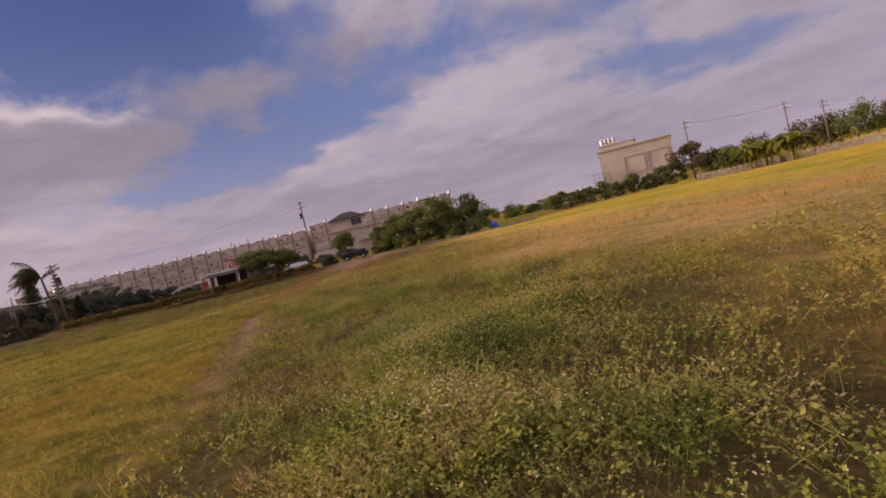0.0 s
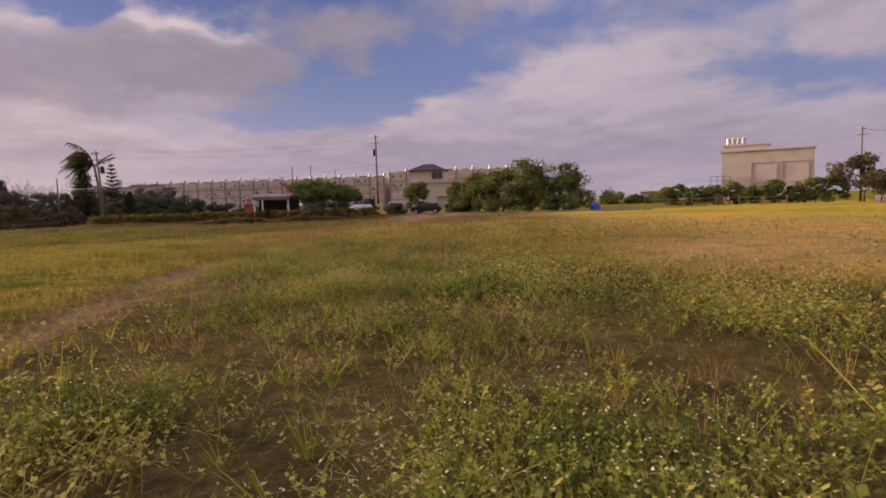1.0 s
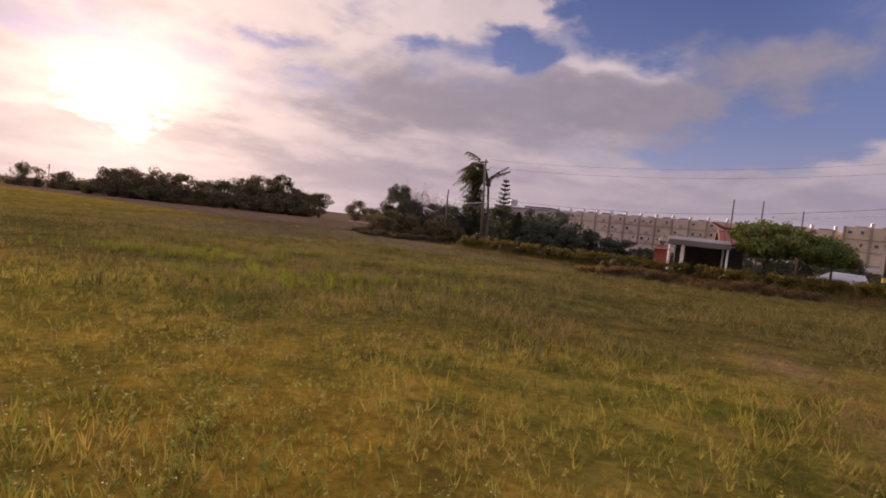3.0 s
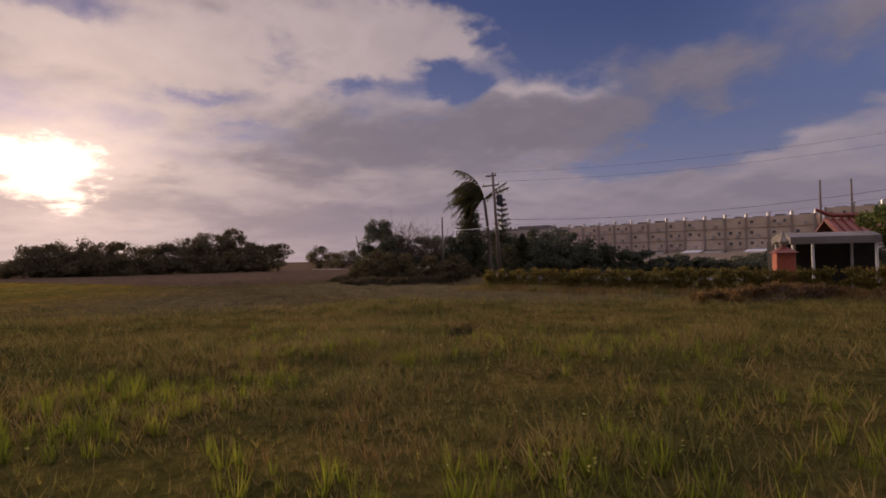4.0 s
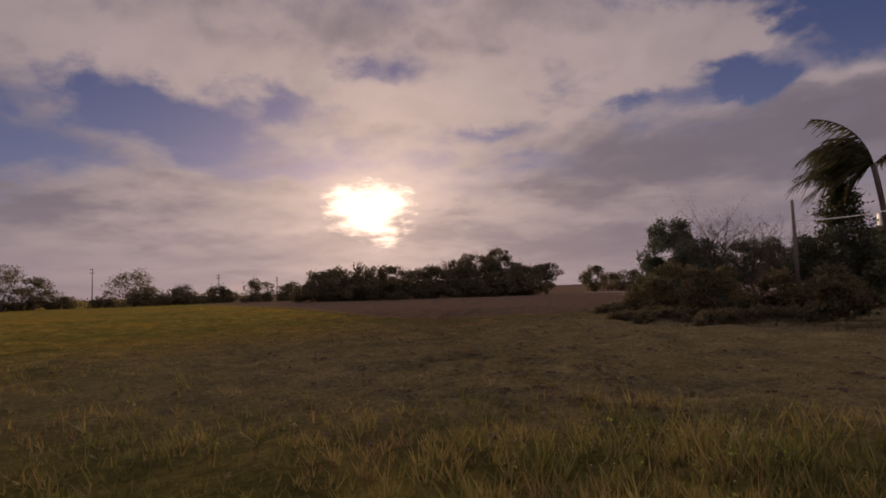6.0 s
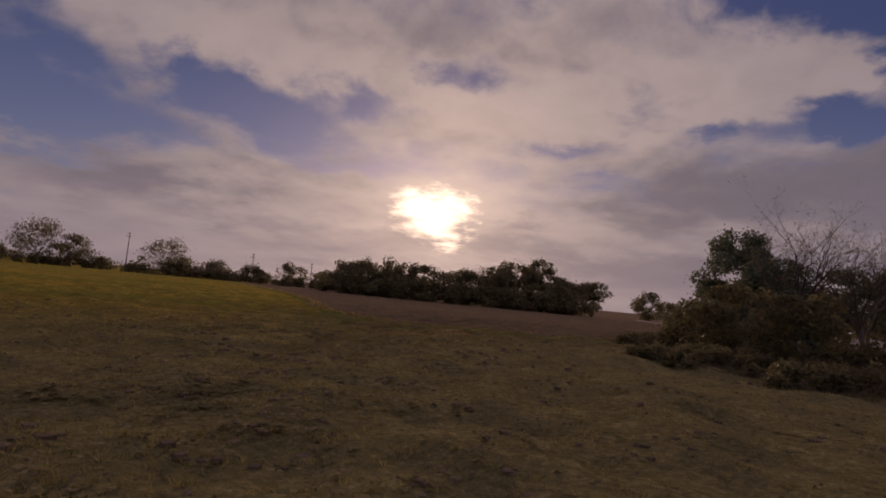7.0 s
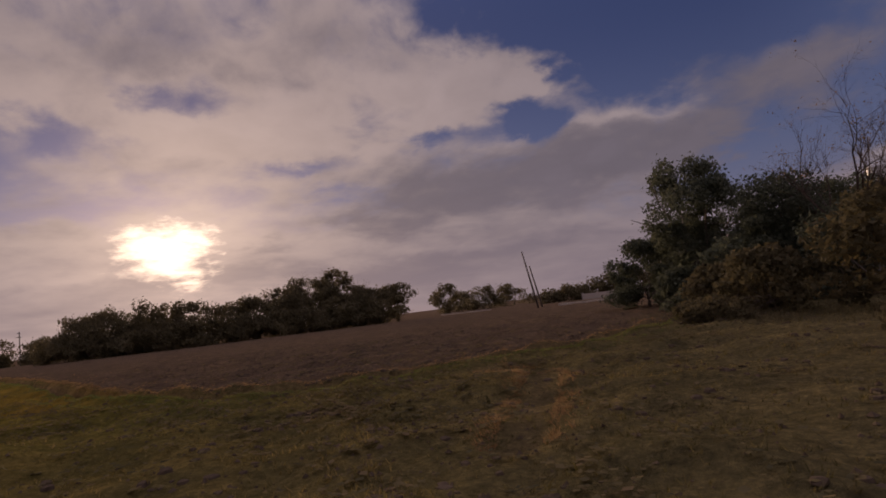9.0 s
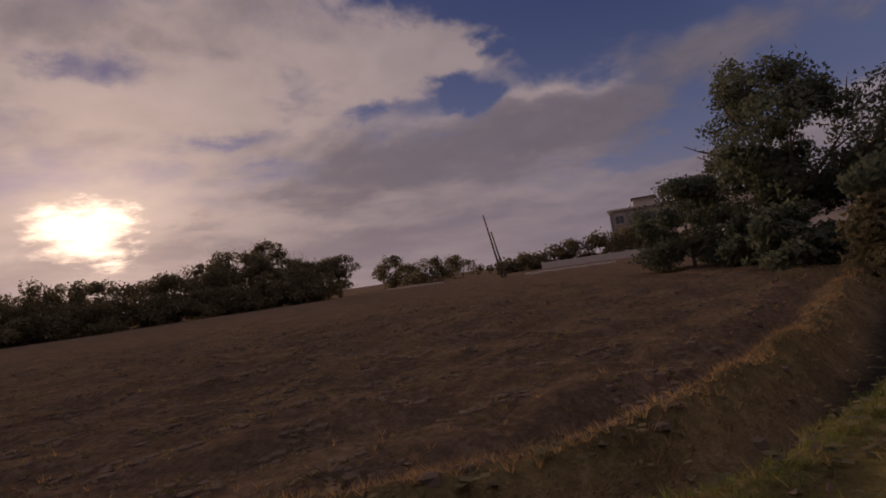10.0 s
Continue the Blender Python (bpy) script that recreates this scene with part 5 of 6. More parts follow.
# scattered far trees
FAR = [(186, 60.5, 6.0, 7), (194, 55, 4.6, 8), (205, 51, 5.0, 9), (200, 62, 4.2, 8), (123.5, 150.5, 8.6, 12), (99, 157, 9.5, 12), (106, 161, 7.5, 10), (149.5, 138, 5.6, 9), (135, 150, 4.4, 9), (129, 156, 4.6, 9), (143, 147, 4.2, 8), (157, 134, 4.4, 9), (163, 128, 4.0, 8), (170, 124, 4.4, 9), (90, 170, 6, 12), (78, 176, 7, 12)]
for i, (x, y, h, w) in enumerate(FAR):
    tree("far_tree", "rounded dark tree beyond the fields", (x, y, 0), h, w, 200 + i, "far_tree", 0.22, 26, 130, 0.19, "scattered trees beyond the fields", 2, h < 9)
for i in range(13):
    s = i / 12
    tree("far_hedge_shrub", "low dark hedge shrub beyond the fields", (88 + 74 * s, 172 - 40 * s + 3 * math.sin(5 * i), 0), 2.4 + 0.7 * math.sin(2.3 * i), 8.0, 240 + i, "far_tree", 0.1, 18, 110, 0.24, "far hedge beyond the fields", 1, True)

# hedge mass and bushes by the lane and terraces
BUSHES = [(84.6, -40.2, 4.4, 4.8), (81, -41.2, 5.3, 5.6), (77.5, -43, 5.8, 6.0), (74, -45, 6.6, 6.2), (70.6, -47.8, 6.0, 5.8)]
for i, (x, y, h, w) in enumerate(BUSHES):
    tree("tall_bush", "dense green bush in a row by the lane", (x, y, 0), h, w, 300 + i, "bush", 0.14, 44, 220, 0.14, "row of tall bushes", 2, True)
for i, (x, y, h, w) in enumerate(((75.7, -17.4, 4.3, 4.8), (77.0, -20.2, 4.2, 4.6), (79.6, -22.6, 4.0, 4.2))):
    tree("shade_tree", "umbrella-shaped shade tree beside the shrine", (x, y, 0), h, w, 320 + i, "bush", 0.48, 24, 240, 0.12, "shade trees beside the shrine", 2)
tree("young_tree", "slim leafy tree near the villa", (94.5, -37.2, 0), 5.0, 4.4, 330, "bush", 0.36, 24, 240, 0.12)
tree("roadside_shrub", "dark shrub beside the lane", (98, -38.5, 0), 2.4, 4.0, 331, "tree", 0.15, 20, 180, 0.11, "shrubs beside the lane", 1, True)
for i, (x, y, h, w) in enumerate(((90, -25, 3.0, 4.5), (92.5, -21, 3.4, 4.5), (86, -31, 1.6, 2.6), (93, -29, 2.4, 3.6))):
    tree("roadside_shrub", "dark shrub beside the lane", (x, y, 0), h, w, 340 + i, "tree", 0.15, 20, 180, 0.11, "shrubs beside the lane", 1, True)
for i in range(9):
    s = i / 8
    tree("dark_shrub", "dark shrub mass before the terrace", (105 + 12 * s + (i % 2), 1.5 - 19 * s, 0), 4.0 - 2.7 * s, 4.6 - 1.6 * s, 360 + i, "tree", 0.12, 20, 140, 0.14, "dark shrubs before the terrace", 1, True)
for i, (x, y, h) in enumerate(((104, 8.2, 4.0), (107.5, 6.6, 5.0), (109.5, 4.6, 5.3), (109.5, 2.4, 5.2), (110, 0.4, 5.1), (110, -1.6, 4.9), (110, -3.4, 4.6), (105, 0.5, 3.4), (116.5, 6.5, 4.0), (118, 2.0, 4.0), (120, -20, 1.5), (123, -26, 1.5), (118, -23, 1.4), (112, -22, 1.2), (108, -24, 1.1), (125, -32, 1.5), (127, -38, 1.6), (126, -44, 1.6), (124, -50, 1.5))):
    tree("dark_shrub", "dark shrub mass before the terrace", (x, y, 0), h, 4.8, 380 + i, "tree", 0.12, 20, 110, 0.15, "dark shrubs before the terrace", 1, True)
# right of the field
for i in range(11):
    u = i / 10
    tree("field_hedge_bush", "green bush in the hedge before the cream block", (75 - 15.5 * u, -69.2 - 13.4 * u, 0), 2.7 + 0.3 * math.sin(2.1 * i) + 0.5 * u, 3.8, 400 + i, "bush", 0.1, 18, 130, 0.15, "hedge before the cream block", 1, True)
for i, (x, y, h, w) in enumerate(((114, -84, 3.4, 7), (110.5, -89, 2.8, 7), (118, -80, 3.0, 7), (104, -96, 2.2, 6), (107.5, -93.5, 1.8, 6), (122, -76, 3.4, 7))):
    tree("distant_bush", "dull green bush beyond the lane", (x, y, 0), h, w, 440 + i, "bush", 0.12, 20, 110, 0.2, "bushes beyond the lane", 1, True)
for i, (x, y, h, w) in enumerate(((56, -83, 5.8, 7), (53, -86, 3.8, 7), (49, -88, 4.0, 7), (43, -93, 4.8, 8), (38, -95, 5.2, 9), (33, -97, 5.0, 8))):
    tree("field_tree", "leafy tree at the edge of the field", (x, y, 0), h, w, 420 + i, ("far_tree", "bush", "hedge")[i % 3], 0.2, 26, 150, 0.18, "trees at the field's far edge", 2)


def banana(loc, h, seed):
    rng = np.random.default_rng(seed)
    t = thing("banana_plant", "yellow-green banana plant with drooping leaves", "banana plant", loc, 0, "banana plants")
    part("stem", Geo().tube([(0, 0, -0.1), (0, 0, h * 0.5)], [0.14, 0.08], 7).mesh("stem", M["banana"]), t)
    for i in range(13):
        a = 2 * math.pi * i / 6.5 + rng.uniform(-0.3, 0.3)
        q, p, up = [], np.array([0, 0, h * 0.5]), rng.uniform(0.7, 1.6)
        way = np.array([math.cos(a), math.sin(a), up])
        side = np.array([-math.sin(a), math.cos(a), 0])
        for s in range(6):
            w0, w1 = 0.30 * math.sin(math.pi * (0.08 + s / 6.6)), 0.30 * math.sin(math.pi * (0.08 + (s + 1) / 6.6))
            n = p + way / np.linalg.norm(way) * h * 0.14
            for sg in (-1, 1):
                q.append([p, n, n + sg * side * w1 + (0, 0, -0.12), p + sg * side * w0 + (0, 0, -0.12)])
            p, way = n, way + np.array([0, 0, -0.45])
        part("leaf", quads_mesh("leaf", np.array(q), M["banana"]), t)


for i, (x, y) in enumerate(((42, -74), (40.6, -75), (39.2, -75.8), (41.2, -76.4), (38, -76.6), (43.4, -75.2), (42.4, -76.8), (40, -77), (37, -75.4))):
    banana((x, y, 0), 3.6 + 0.4 * (i % 3), 500 + i)

# clipped hedge along the lane
HEDGE = [(81.5, 5.0), (79.4, 0), (75.8, -6), (72.6, -11), (72.6, -18), (78.5, -25.5)]
for i, (x, y, a) in enumerate(along(HEDGE, 1.9)):
    rng = np.random.default_rng(600 + i)
    t = thing("hedge_shrub", "clipped yellow-green hedge shrub along the lane", "hedge", (x, y, 0), math.degrees(a), "clipped hedge along the lane")
    g = Geo()
    for k in range(7):
        g.tube([(0.2 + 0.22 * k, 0, -0.1), (0.2 + 0.22 * k + rng.normal() * 0.08, rng.normal() * 0.1, 0.95)], [0.018, 0.008], 4, False)
    part("stem_bundle", g.mesh("stems", M["twig"]), t)
    cs = np.stack([rng.uniform(0, 1.9, 46), rng.uniform(-0.34, 0.34, 46), rng.uniform(0.14, 1.12, 46)], 1)
    part("foliage", quads_mesh("leaves", leaves(rng, cs, np.full(46, 0.24), 62, 0.06, 0.9, 0.3), M["hedge"]), t)

# pipe fence and low stone wall at the field's right
fence = thing("pipe_fence", "pale bamboo-pole fence before the hedge", "fence", (0, 0, 0))
fp = along([(66.5, -57), (60.5, -62.5), (53, -68.5)], 2.4)
for (x, y, a) in fp:
    part("post", Geo().tube([(0, 0, -0.2), (0, 0, 1.15)], [0.045, 0.04], 6).mesh("post", M["wood_pale"]), fence, "", (x, y, 0))
for (x, y, a), (x2, y2, _) in zip(fp, fp[1:]):
    for z in (0.55, 1.0):
        part("rail", Geo().tube([(0, 0, z), (x2 - x, y2 - y, z + 0.05)], [0.03, 0.025], 6).mesh("rail", M["wood_pale"]), fence, "", (x, y, 0))
wall_s = thing("stone_wall", "rough low stone wall at the edge of the field", "wall", (0, 0, 0))
rng = random.Random(8)
for x, y, a in along([(48, -71), (36, -78), (20, -84), (2, -88)], 0.62):
    for z in (0.0, 0.30, 0.60):
        w, h = rng.uniform(0.5, 0.64), rng.uniform(0.26, 0.33)
        part("stone", Geo().put([(0, -0.2, 0.02), (w, -0.22, 0), (w, 0.2, 0), (0, 0.2, 0), (0.04, -0.16, h), (w - 0.05, -0.17, h - 0.02), (w - 0.04, 0.16, h), (0.05, 0.16, h)], [(0, 1, 5, 4), (1, 2, 6, 5), (2, 3, 7, 6), (3, 0, 4, 7), (4, 5, 6, 7)]).mesh("stone", M["stone"]), wall_s, "", (x, y, z), (rng.uniform(-3, 3), rng.uniform(-3, 3), math.degrees(a) + rng.uniform(-5, 5)))
tarp = new("blue_tarpaulin", Geo().tube([(0, 0, -0.1), (0.2, 0.1, 0.5), (0.3, 0.1, 0.95), (0.25, 0.15, 1.05)], [0.6, 0.62, 0.4, 0.1], 9).mesh("tarpaulin", M["blue"]))
tarp.matrix_world = pose(66.5, -49.6, 0)
tagged(tarp, "crumpled blue tarpaulin beside the bushes", "tarpaulin")

# ---- field plants ----
STRIP = [(-14, 5), (-4, 1), (6, -3), (16, -7.5), (26, -8), (34, -5), (44, 0.5), (56, 5.5), (68, 8), (74, 15), (82, 23.5), (90, 28)]
rngf = np.random.default_rng(77)


def scatter(n, x0, x1, y0, y1):
    return rngf.uniform(x0, x1, n), rngf.uniform(y0, y1, n)


STRIP_AT = np.cumsum([0] + [math.dist(p, q) for p, q in zip(STRIP, STRIP[1:])])


def strip_scatter(n, reach, power=1.7):
    """Places along the strip of the field that is passed close by, thinning out sideways."""
    s = rngf.uniform(-6, STRIP_AT[-1] + 14, n)
    cx, cy = np.interp(s, STRIP_AT, [p[0] for p in STRIP]), np.interp(s, STRIP_AT, [p[1] for p in STRIP])
    over = np.maximum(0, s - STRIP_AT[-1]) + np.minimum(0, s)
    a, d = rngf.uniform(0, 2 * math.pi, n), reach * rngf.random(n) ** power
    return cx + over * 0.9 + d * np.cos(a), cy + over * 0.5 + d * np.sin(a)


def instances(template, x, y, size, squash=1.0):
    """Copies of a small plant (leaves of four corners), turned and sized one by one, as one array."""
    n = len(x)
    a = rngf.uniform(0, 2 * math.pi, n)
    c, s = np.cos(a)[:, None, None], np.sin(a)[:, None, None]
    t = template[rngf.integers(0, len(template), n)]
    v = np.empty_like(t)
    v[..., 0] = (t[..., 0] * c - t[..., 1] * s) * size[:, None, None] + x[:, None, None]
    v[..., 1] = (t[..., 0] * s + t[..., 1] * c) * size[:, None, None] + y[:, None, None]
    v[..., 2] = t[..., 2] * (size * squash)[:, None, None] + height(x, y)[:, None, None]
    return v


def weed_templates(k, stems=5, per=13, leaf=1.0, low=0.36):
    """Small branching weeds: stems and rounded leaves."""
    out = []
    for _ in range(k):
        q = []
        for _s in range(stems):
            d = np.array([rngf.normal() * low, rngf.normal() * low, 1.0])
            h = rngf.uniform(0.55, 1.0)
            b = np.array([rngf.normal() * 0.12, rngf.normal() * 0.12, 0])
            w = np.cross(d, rngf.normal(size=3))
            w *= 0.010 / np.linalg.norm(w)
            q.append([b - w, b + w, b + d * h + w * 0.4, b + d * h - w * 0.4])
            for i in range(per):
                u = rngf.uniform(0.3, 1.0)
                c = b + d * h * u
                a = rngf.uniform(0, 6.28)
                l = rngf.uniform(0.048, 0.098) * (1.2 - 0.4 * u) * leaf
                o = np.array([math.cos(a), math.sin(a), rngf.uniform(-0.5, 0.8)]) * l
                sd = np.cross(o, (0, 0, 1)) * rngf.uniform(0.35, 0.6) + (0, 0, rngf.normal() * 0.02)
                q.append([c, c + o * 0.6 + sd, c + o * 1.2, c + o * 0.55 - sd])
        out.append(q)
    return np.array(out)


def flower_templates(k, n=3):
    out = []
    for _ in range(k):
        q = []
        for _f in range(n):
            c = np.array([rngf.normal() * 0.26, rngf.normal() * 0.26, rngf.uniform(0.85, 1.12)])
            nrm = np.array([rngf.normal() * 0.5, rngf.normal() * 0.5, 1.0])
            a = np.cross(nrm, rngf.normal(size=3))
            a *= 0.022 / np.linalg.norm(a)
            b = np.cross(nrm, a)
            b *= 0.022 / np.linalg.norm(b)
            q.append([c - a, c - b, c + a, c + b])
        out.append(q)
    return np.array(out)


def tuft_templates(k, blades=9, lean=0.5, width=0.03, root=0.14):
    """Grass tufts of three-cornered blades."""
    out = []
    for _ in range(k):
        q = []
        for _b in range(blades):
            a = rngf.uniform(0, 6.28)
            b = np.array([math.cos(a), math.sin(a), 0]) * rngf.uniform(0, root)
            o = np.array([math.cos(a + 0.4) * lean * rngf.uniform(0.2, 1), math.sin(a + 0.4) * lean * rngf.uniform(0.2, 1), 1.0]) * rngf.uniform(0.5, 1.0)
            w = np.array([-math.sin(a), math.cos(a), 0]) * width
            q.append([b - w, b + w, b + o])
        out.append(q)
    return np.array(out)


def stuff(name, label, category, verts, material):
    ob = new(name, quads_mesh(name, verts, M[material]))
    return tagged(ob, label, category, kind="stuff")


# flowering weeds right of the first path: full plants close by, simpler ones farther off
x, y = strip_scatter(68000, 27)
x2, y2 = scatter(38000, 4, 44, -32, -7)
x3, y3 = scatter(15000, -3, 16, -14, -1)
x, y = np.concatenate([x, x2, x3]), np.concatenate([y, y2, y3])
cover = kinds(x, y)
weed_share = np.clip(cover[1] + 0.3 * cover[2], 0, 1)
clump = 0.55 * wavy(x, y, 0.62, 0.7) + 0.6 * wavy(x, y, 1.6, 2.2) + 0.25 * rngf.normal(size=len(x))
thin = 1 - 0.5 * (near_line(x, y, PATH_ONE)[0] < 2.2) - 0.2 * (wavy(x, y, 0.9, 2.7) + 0.5 * wavy(x, y, 0.35, 0.3) > 0.55)
k = rngf.random(len(x)) < weed_share * np.clip(0.46 + 0.14 * step(x, 12, 6) + 0.3 * step(x, 14, 22) + 1.15 * clump, 0.05 + 0.25 * step(x, 18, 23), 1) * np.maximum(thin, 0.75 * step(x, 18, 23))
x, y, clump = x[k], y[k], clump[k]
size = rngf.uniform(0.18, 0.37, len(x)) * np.clip(1.0 + 0.4 * clump, 0.6, 1.5) * (1 + 0.3 * step(x, 13, 6))
off = near_line(x, y, STRIP)[0]
c = off < 2.4
stuff("flowering_weeds", "knee-high leafy green weeds covering the field", "weeds", instances(weed_templates(24, 4, 7, 1.1, 0.62), x[c], y[c], size[c] * 0.92), "weed")
mid = (off >= 2.4) & (off < 8)
faded = off > 2.2 + 5.5 * rngf.random(len(x))
c = mid & ~faded
stuff("flowering_weeds_between", "leafy green weeds farther into the field", "weeds", instances(weed_templates(24, 2, 5, 1.6, 0.7), x[c], y[c], size[c]), "weed")
c = mid & faded
stuff("yellowing_weeds", "leafy weeds with yellowing leaves in the field", "weeds", instances(weed_templates(24, 2, 5, 1.6, 0.7), x[c], y[c], size[c]), "weed_pale")
c = off >= 8
stuff("flowering_weeds_beyond", "leafy yellow-green weeds across the field", "weeds", instances(weed_templates(20, 1, 4, 2.4, 0.6), x[c], y[c], size[c]), "weed_pale")
f = (rngf.random(len(x)) < 0.42) & (wavy(x, y, 1.1, 6.0) > -0.45)
stuff("white_wildflowers", "small white flower heads scattered over the weeds", "flowers", instances(flower_templates(20, 4), x[f], y[f], size[f] * np.where(off[f] > 4, 1.25, 1.0)), "flower")
# arching yellow-green grass among the weeds, and straw lying between them
x, y = strip_scatter(16000, 20, 1.5)
k = rngf.random(len(x)) < kinds(x, y)[1] * 0.35
stuff("arching_grass", "yellow-green grass tufts among the weeds", "grass", instances(tuft_templates(16, 9, 1.5, 0.03, 0.12), x[k], y[k], rngf.uniform(0.14, 0.30, k.sum())), "fresh")
x, y = strip_scatter(42000, 18, 1.5)
k = rngf.random(len(x)) < np.clip(kinds(x, y)[1] * 0.8 + 0.35 * (near_line(x, y, PATH_ONE)[0] < 4), 0, 1) * (x < 48)
stuff("straw_litter", "pale dead straw lying on the soil", "straw", instances(tuft_templates(20, 5, 3.0, 0.022, 0.8), x[k], y[k], rngf.uniform(0.05, 0.13, k.sum()), 0.35), "litter")
# low leafy cover between them
x, y = strip_scatter(30000, 15, 1.6)
x2, y2 = scatter(9000, -3, 18, -17, -1)
x, y = np.concatenate([x, x2]), np.concatenate([y, y2])
k = rngf.random(len(x)) < kinds(x, y)[1] * np.clip(0.5 + 0.9 * (0.55 * wavy(x, y, 0.62, 0.7) + 0.6 * wavy(x, y, 1.6, 2.2)), 0.1, 1)
x, y = x[k], y[k]
stuff("ground_cover_weeds", "low spreading leaves under the taller weeds", "weeds", instances(weed_templates(20, 1, 4, 2.5, 0.9), x, y, rngf.uniform(0.10, 0.18, len(x)), 0.8), "weed")
# dry stalks among the weeds
x, y = strip_scatter(16000, 36, 1.3)
k = (rngf.random(len(x)) < kinds(x, y)[1] + kinds(x, y)[2]) & (wavy(x, y, 2.6, 3.0) > 0.0 - kinds(x, y)[2])
stuff("dry_stalks", "tan dry grass stalks among the weeds", "grass", instances(tuft_templates(16, 8, 0.8, 0.012), x[k], y[k], rngf.uniform(0.15, 0.36, k.sum())), "dry")
# rusty patches of dead grass: among the weeds, and broad beside the far end of the first path
x, y = strip_scatter(50000, 26, 1.4)
x2, y2 = scatter(40000, 30, 72, -32, -4)
x, y = np.concatenate([x, x2]), np.concatenate([y, y2])
d1 = near_line(x, y, PATH_ONE)[0]
bare, weed, dry, short, plough = kinds(x, y)
rusty = weed * (wavy(x, y, 0.9, 2.7) + 0.5 * wavy(x, y, 0.35, 0.3) > 0.3) + step(x, 27, 36) * step(x, 76, 62) * step(d1 + 1.2 * wavy(x, y, 1.2, 0.2), 6.0, 2.0) * 0.95 * (y < -4)
k = rngf.random(len(x)) < rusty * (1 - bare)
stuff("rusty_grass", "rusty patches of dead grass beside the path", "grass", instances(tuft_templates(16, 6, 1.1, 0.026, 0.3), x[k], y[k], rngf.uniform(0.10, 0.24, k.sum())), "rust")
# meadow grass left of the path and on to the hedge: golden first, olive farther on
x, y = strip_scatter(150000, 28, 1.4)
bare, weed, dry, short, plough = kinds(x, y)
k = rngf.random(len(x)) < (1 - bare) * (1 - 0.9 * weed) * (1 - dry) * (1 - short) * (1 - plough) * (1 - step(x, 72, 78) * (y > -2))
x, y = x[k], y[k]
big = 0.9 * wavy(x, y, 2.0, 5.0) + 0.7 * wavy(x, y, 0.8, 1.0)
late = step(x + 2.0 * wavy(x, y, 2.3, 4.0), 40, 50) > rngf.random(len(x))
tall = np.clip(0.15 + 0.085 * big + rngf.normal(size=len(x)) * 0.045, 0.08, 0.42)
stuff("meadow_grass", "uneven yellow-green meadow grass in tufts", "grass", instances(tuft_templates(30, 5, 0.9, 0.038, 0.28), x[~late], y[~late], tall[~late] * 0.85), "grass")
stuff("olive_grass", "uneven olive meadow grass in dark and light tufts", "grass", instances(tuft_templates(30, 5, 1.1, 0.036, 0.26), x[late], y[late], tall[late] * 1.35), "olive")
f = (big > -0.2 - step(x, 48, 38)) & (rngf.random(len(x)) < 0.06 + 0.13 * step(x, 46, 36) + 0.8 * np.exp(-((x - 34) / 3.5) ** 2 - ((y + 5) / 3.5) ** 2) + 0.14 * step(x, 46, 52) * (wavy(x, y, 0.7, 3.3) > 0.1))
stuff("meadow_weeds", "low leafy weeds among the meadow grass", "weeds", instances(weed_templates(16, 1, 5, 1.5), x[f], y[f], rngf.uniform(0.14, 0.32, f.sum())), "weed")
f = rngf.random(len(x)) < 0.02 + 0.10 * step(x, 46, 36) + 0.4 * np.exp(-((x - 34) / 3.5) ** 2 - ((y + 5) / 3.5) ** 2)
stuff("meadow_wildflowers", "sparse white flowers in the meadow grass", "flowers", instances(flower_templates(12, 2), x[f], y[f], rngf.uniform(0.18, 0.34, f.sum())), "flower")
# pale seed stalks standing over the olive grass
x, y = strip_scatter(26000, 22, 1.4)
bare, weed, dry, short, plough = kinds(x, y)
k = (rngf.random(len(x)) < step(x, 42, 52) * step(x, 70, 64) * (1 - short) * 0.35) & (wavy(x, y, 0.9, 2.9) > 0.15)
stuff("seed_stalks", "pale thin seed stalks above the meadow grass", "grass", instances(tuft_templates(20, 6, 0.45, 0.010, 0.2), x[k], y[k], rngf.uniform(0.20, 0.40, k.sum())), "dry")
# fresher green tufts in a damp stretch
x, y = scatter(9000, 45, 60, -4, 11)
k = rngf.random(len(x)) < np.clip(wavy(x, y, 1.5, 0.9) + 0.6 * wavy(x, y, 0.5, 3.9), 0, 1) * 0.9 * np.exp(-((x - 52) / 5) ** 2 - ((y - 3.5) / 5) ** 2)
stuff("green_tufts", "fresh green grass tufts in the meadow", "grass", instances(tuft_templates(20, 14, 0.5, 0.022, 0.22), x[k], y[k], rngf.uniform(0.18, 0.42, k.sum())), "fresh")
# short grass of the last stretch
x, y = strip_scatter(190000, 24, 1.35)
bare, weed, dry, short, plough = kinds(x, y)
k = (rngf.random(len(x)) < short * (1 - bare)) & (wavy(x, y, 0.5, 2.0) + 0.5 * rngf.normal(size=len(x)) > -0.7)
x, y = x[k], y[k]
stuff("short_grass", "short trodden brownish grass", "grass", instances(tuft_templates(24, 4, 1.1, 0.078, 0.5), x, y, rngf.uniform(0.035, 0.095, len(x)), 0.8), "stubble")
# stubble and clods in rows on the ploughed field
x, y = strip_scatter(120000, 34, 1.2)
k = (rngf.random(len(x)) < kinds(x, y)[4]) & (np.sin((x * 0.45 + y) * 5.2) > -0.2)
stuff("field_stubble", "brown stubble rows on the ploughed field", "stubble", instances(tuft_templates(20, 8, 1.3, 0.05, 0.5), x[k], y[k], rngf.uniform(0.04, 0.10, k.sum()), 0.7), "stubble")
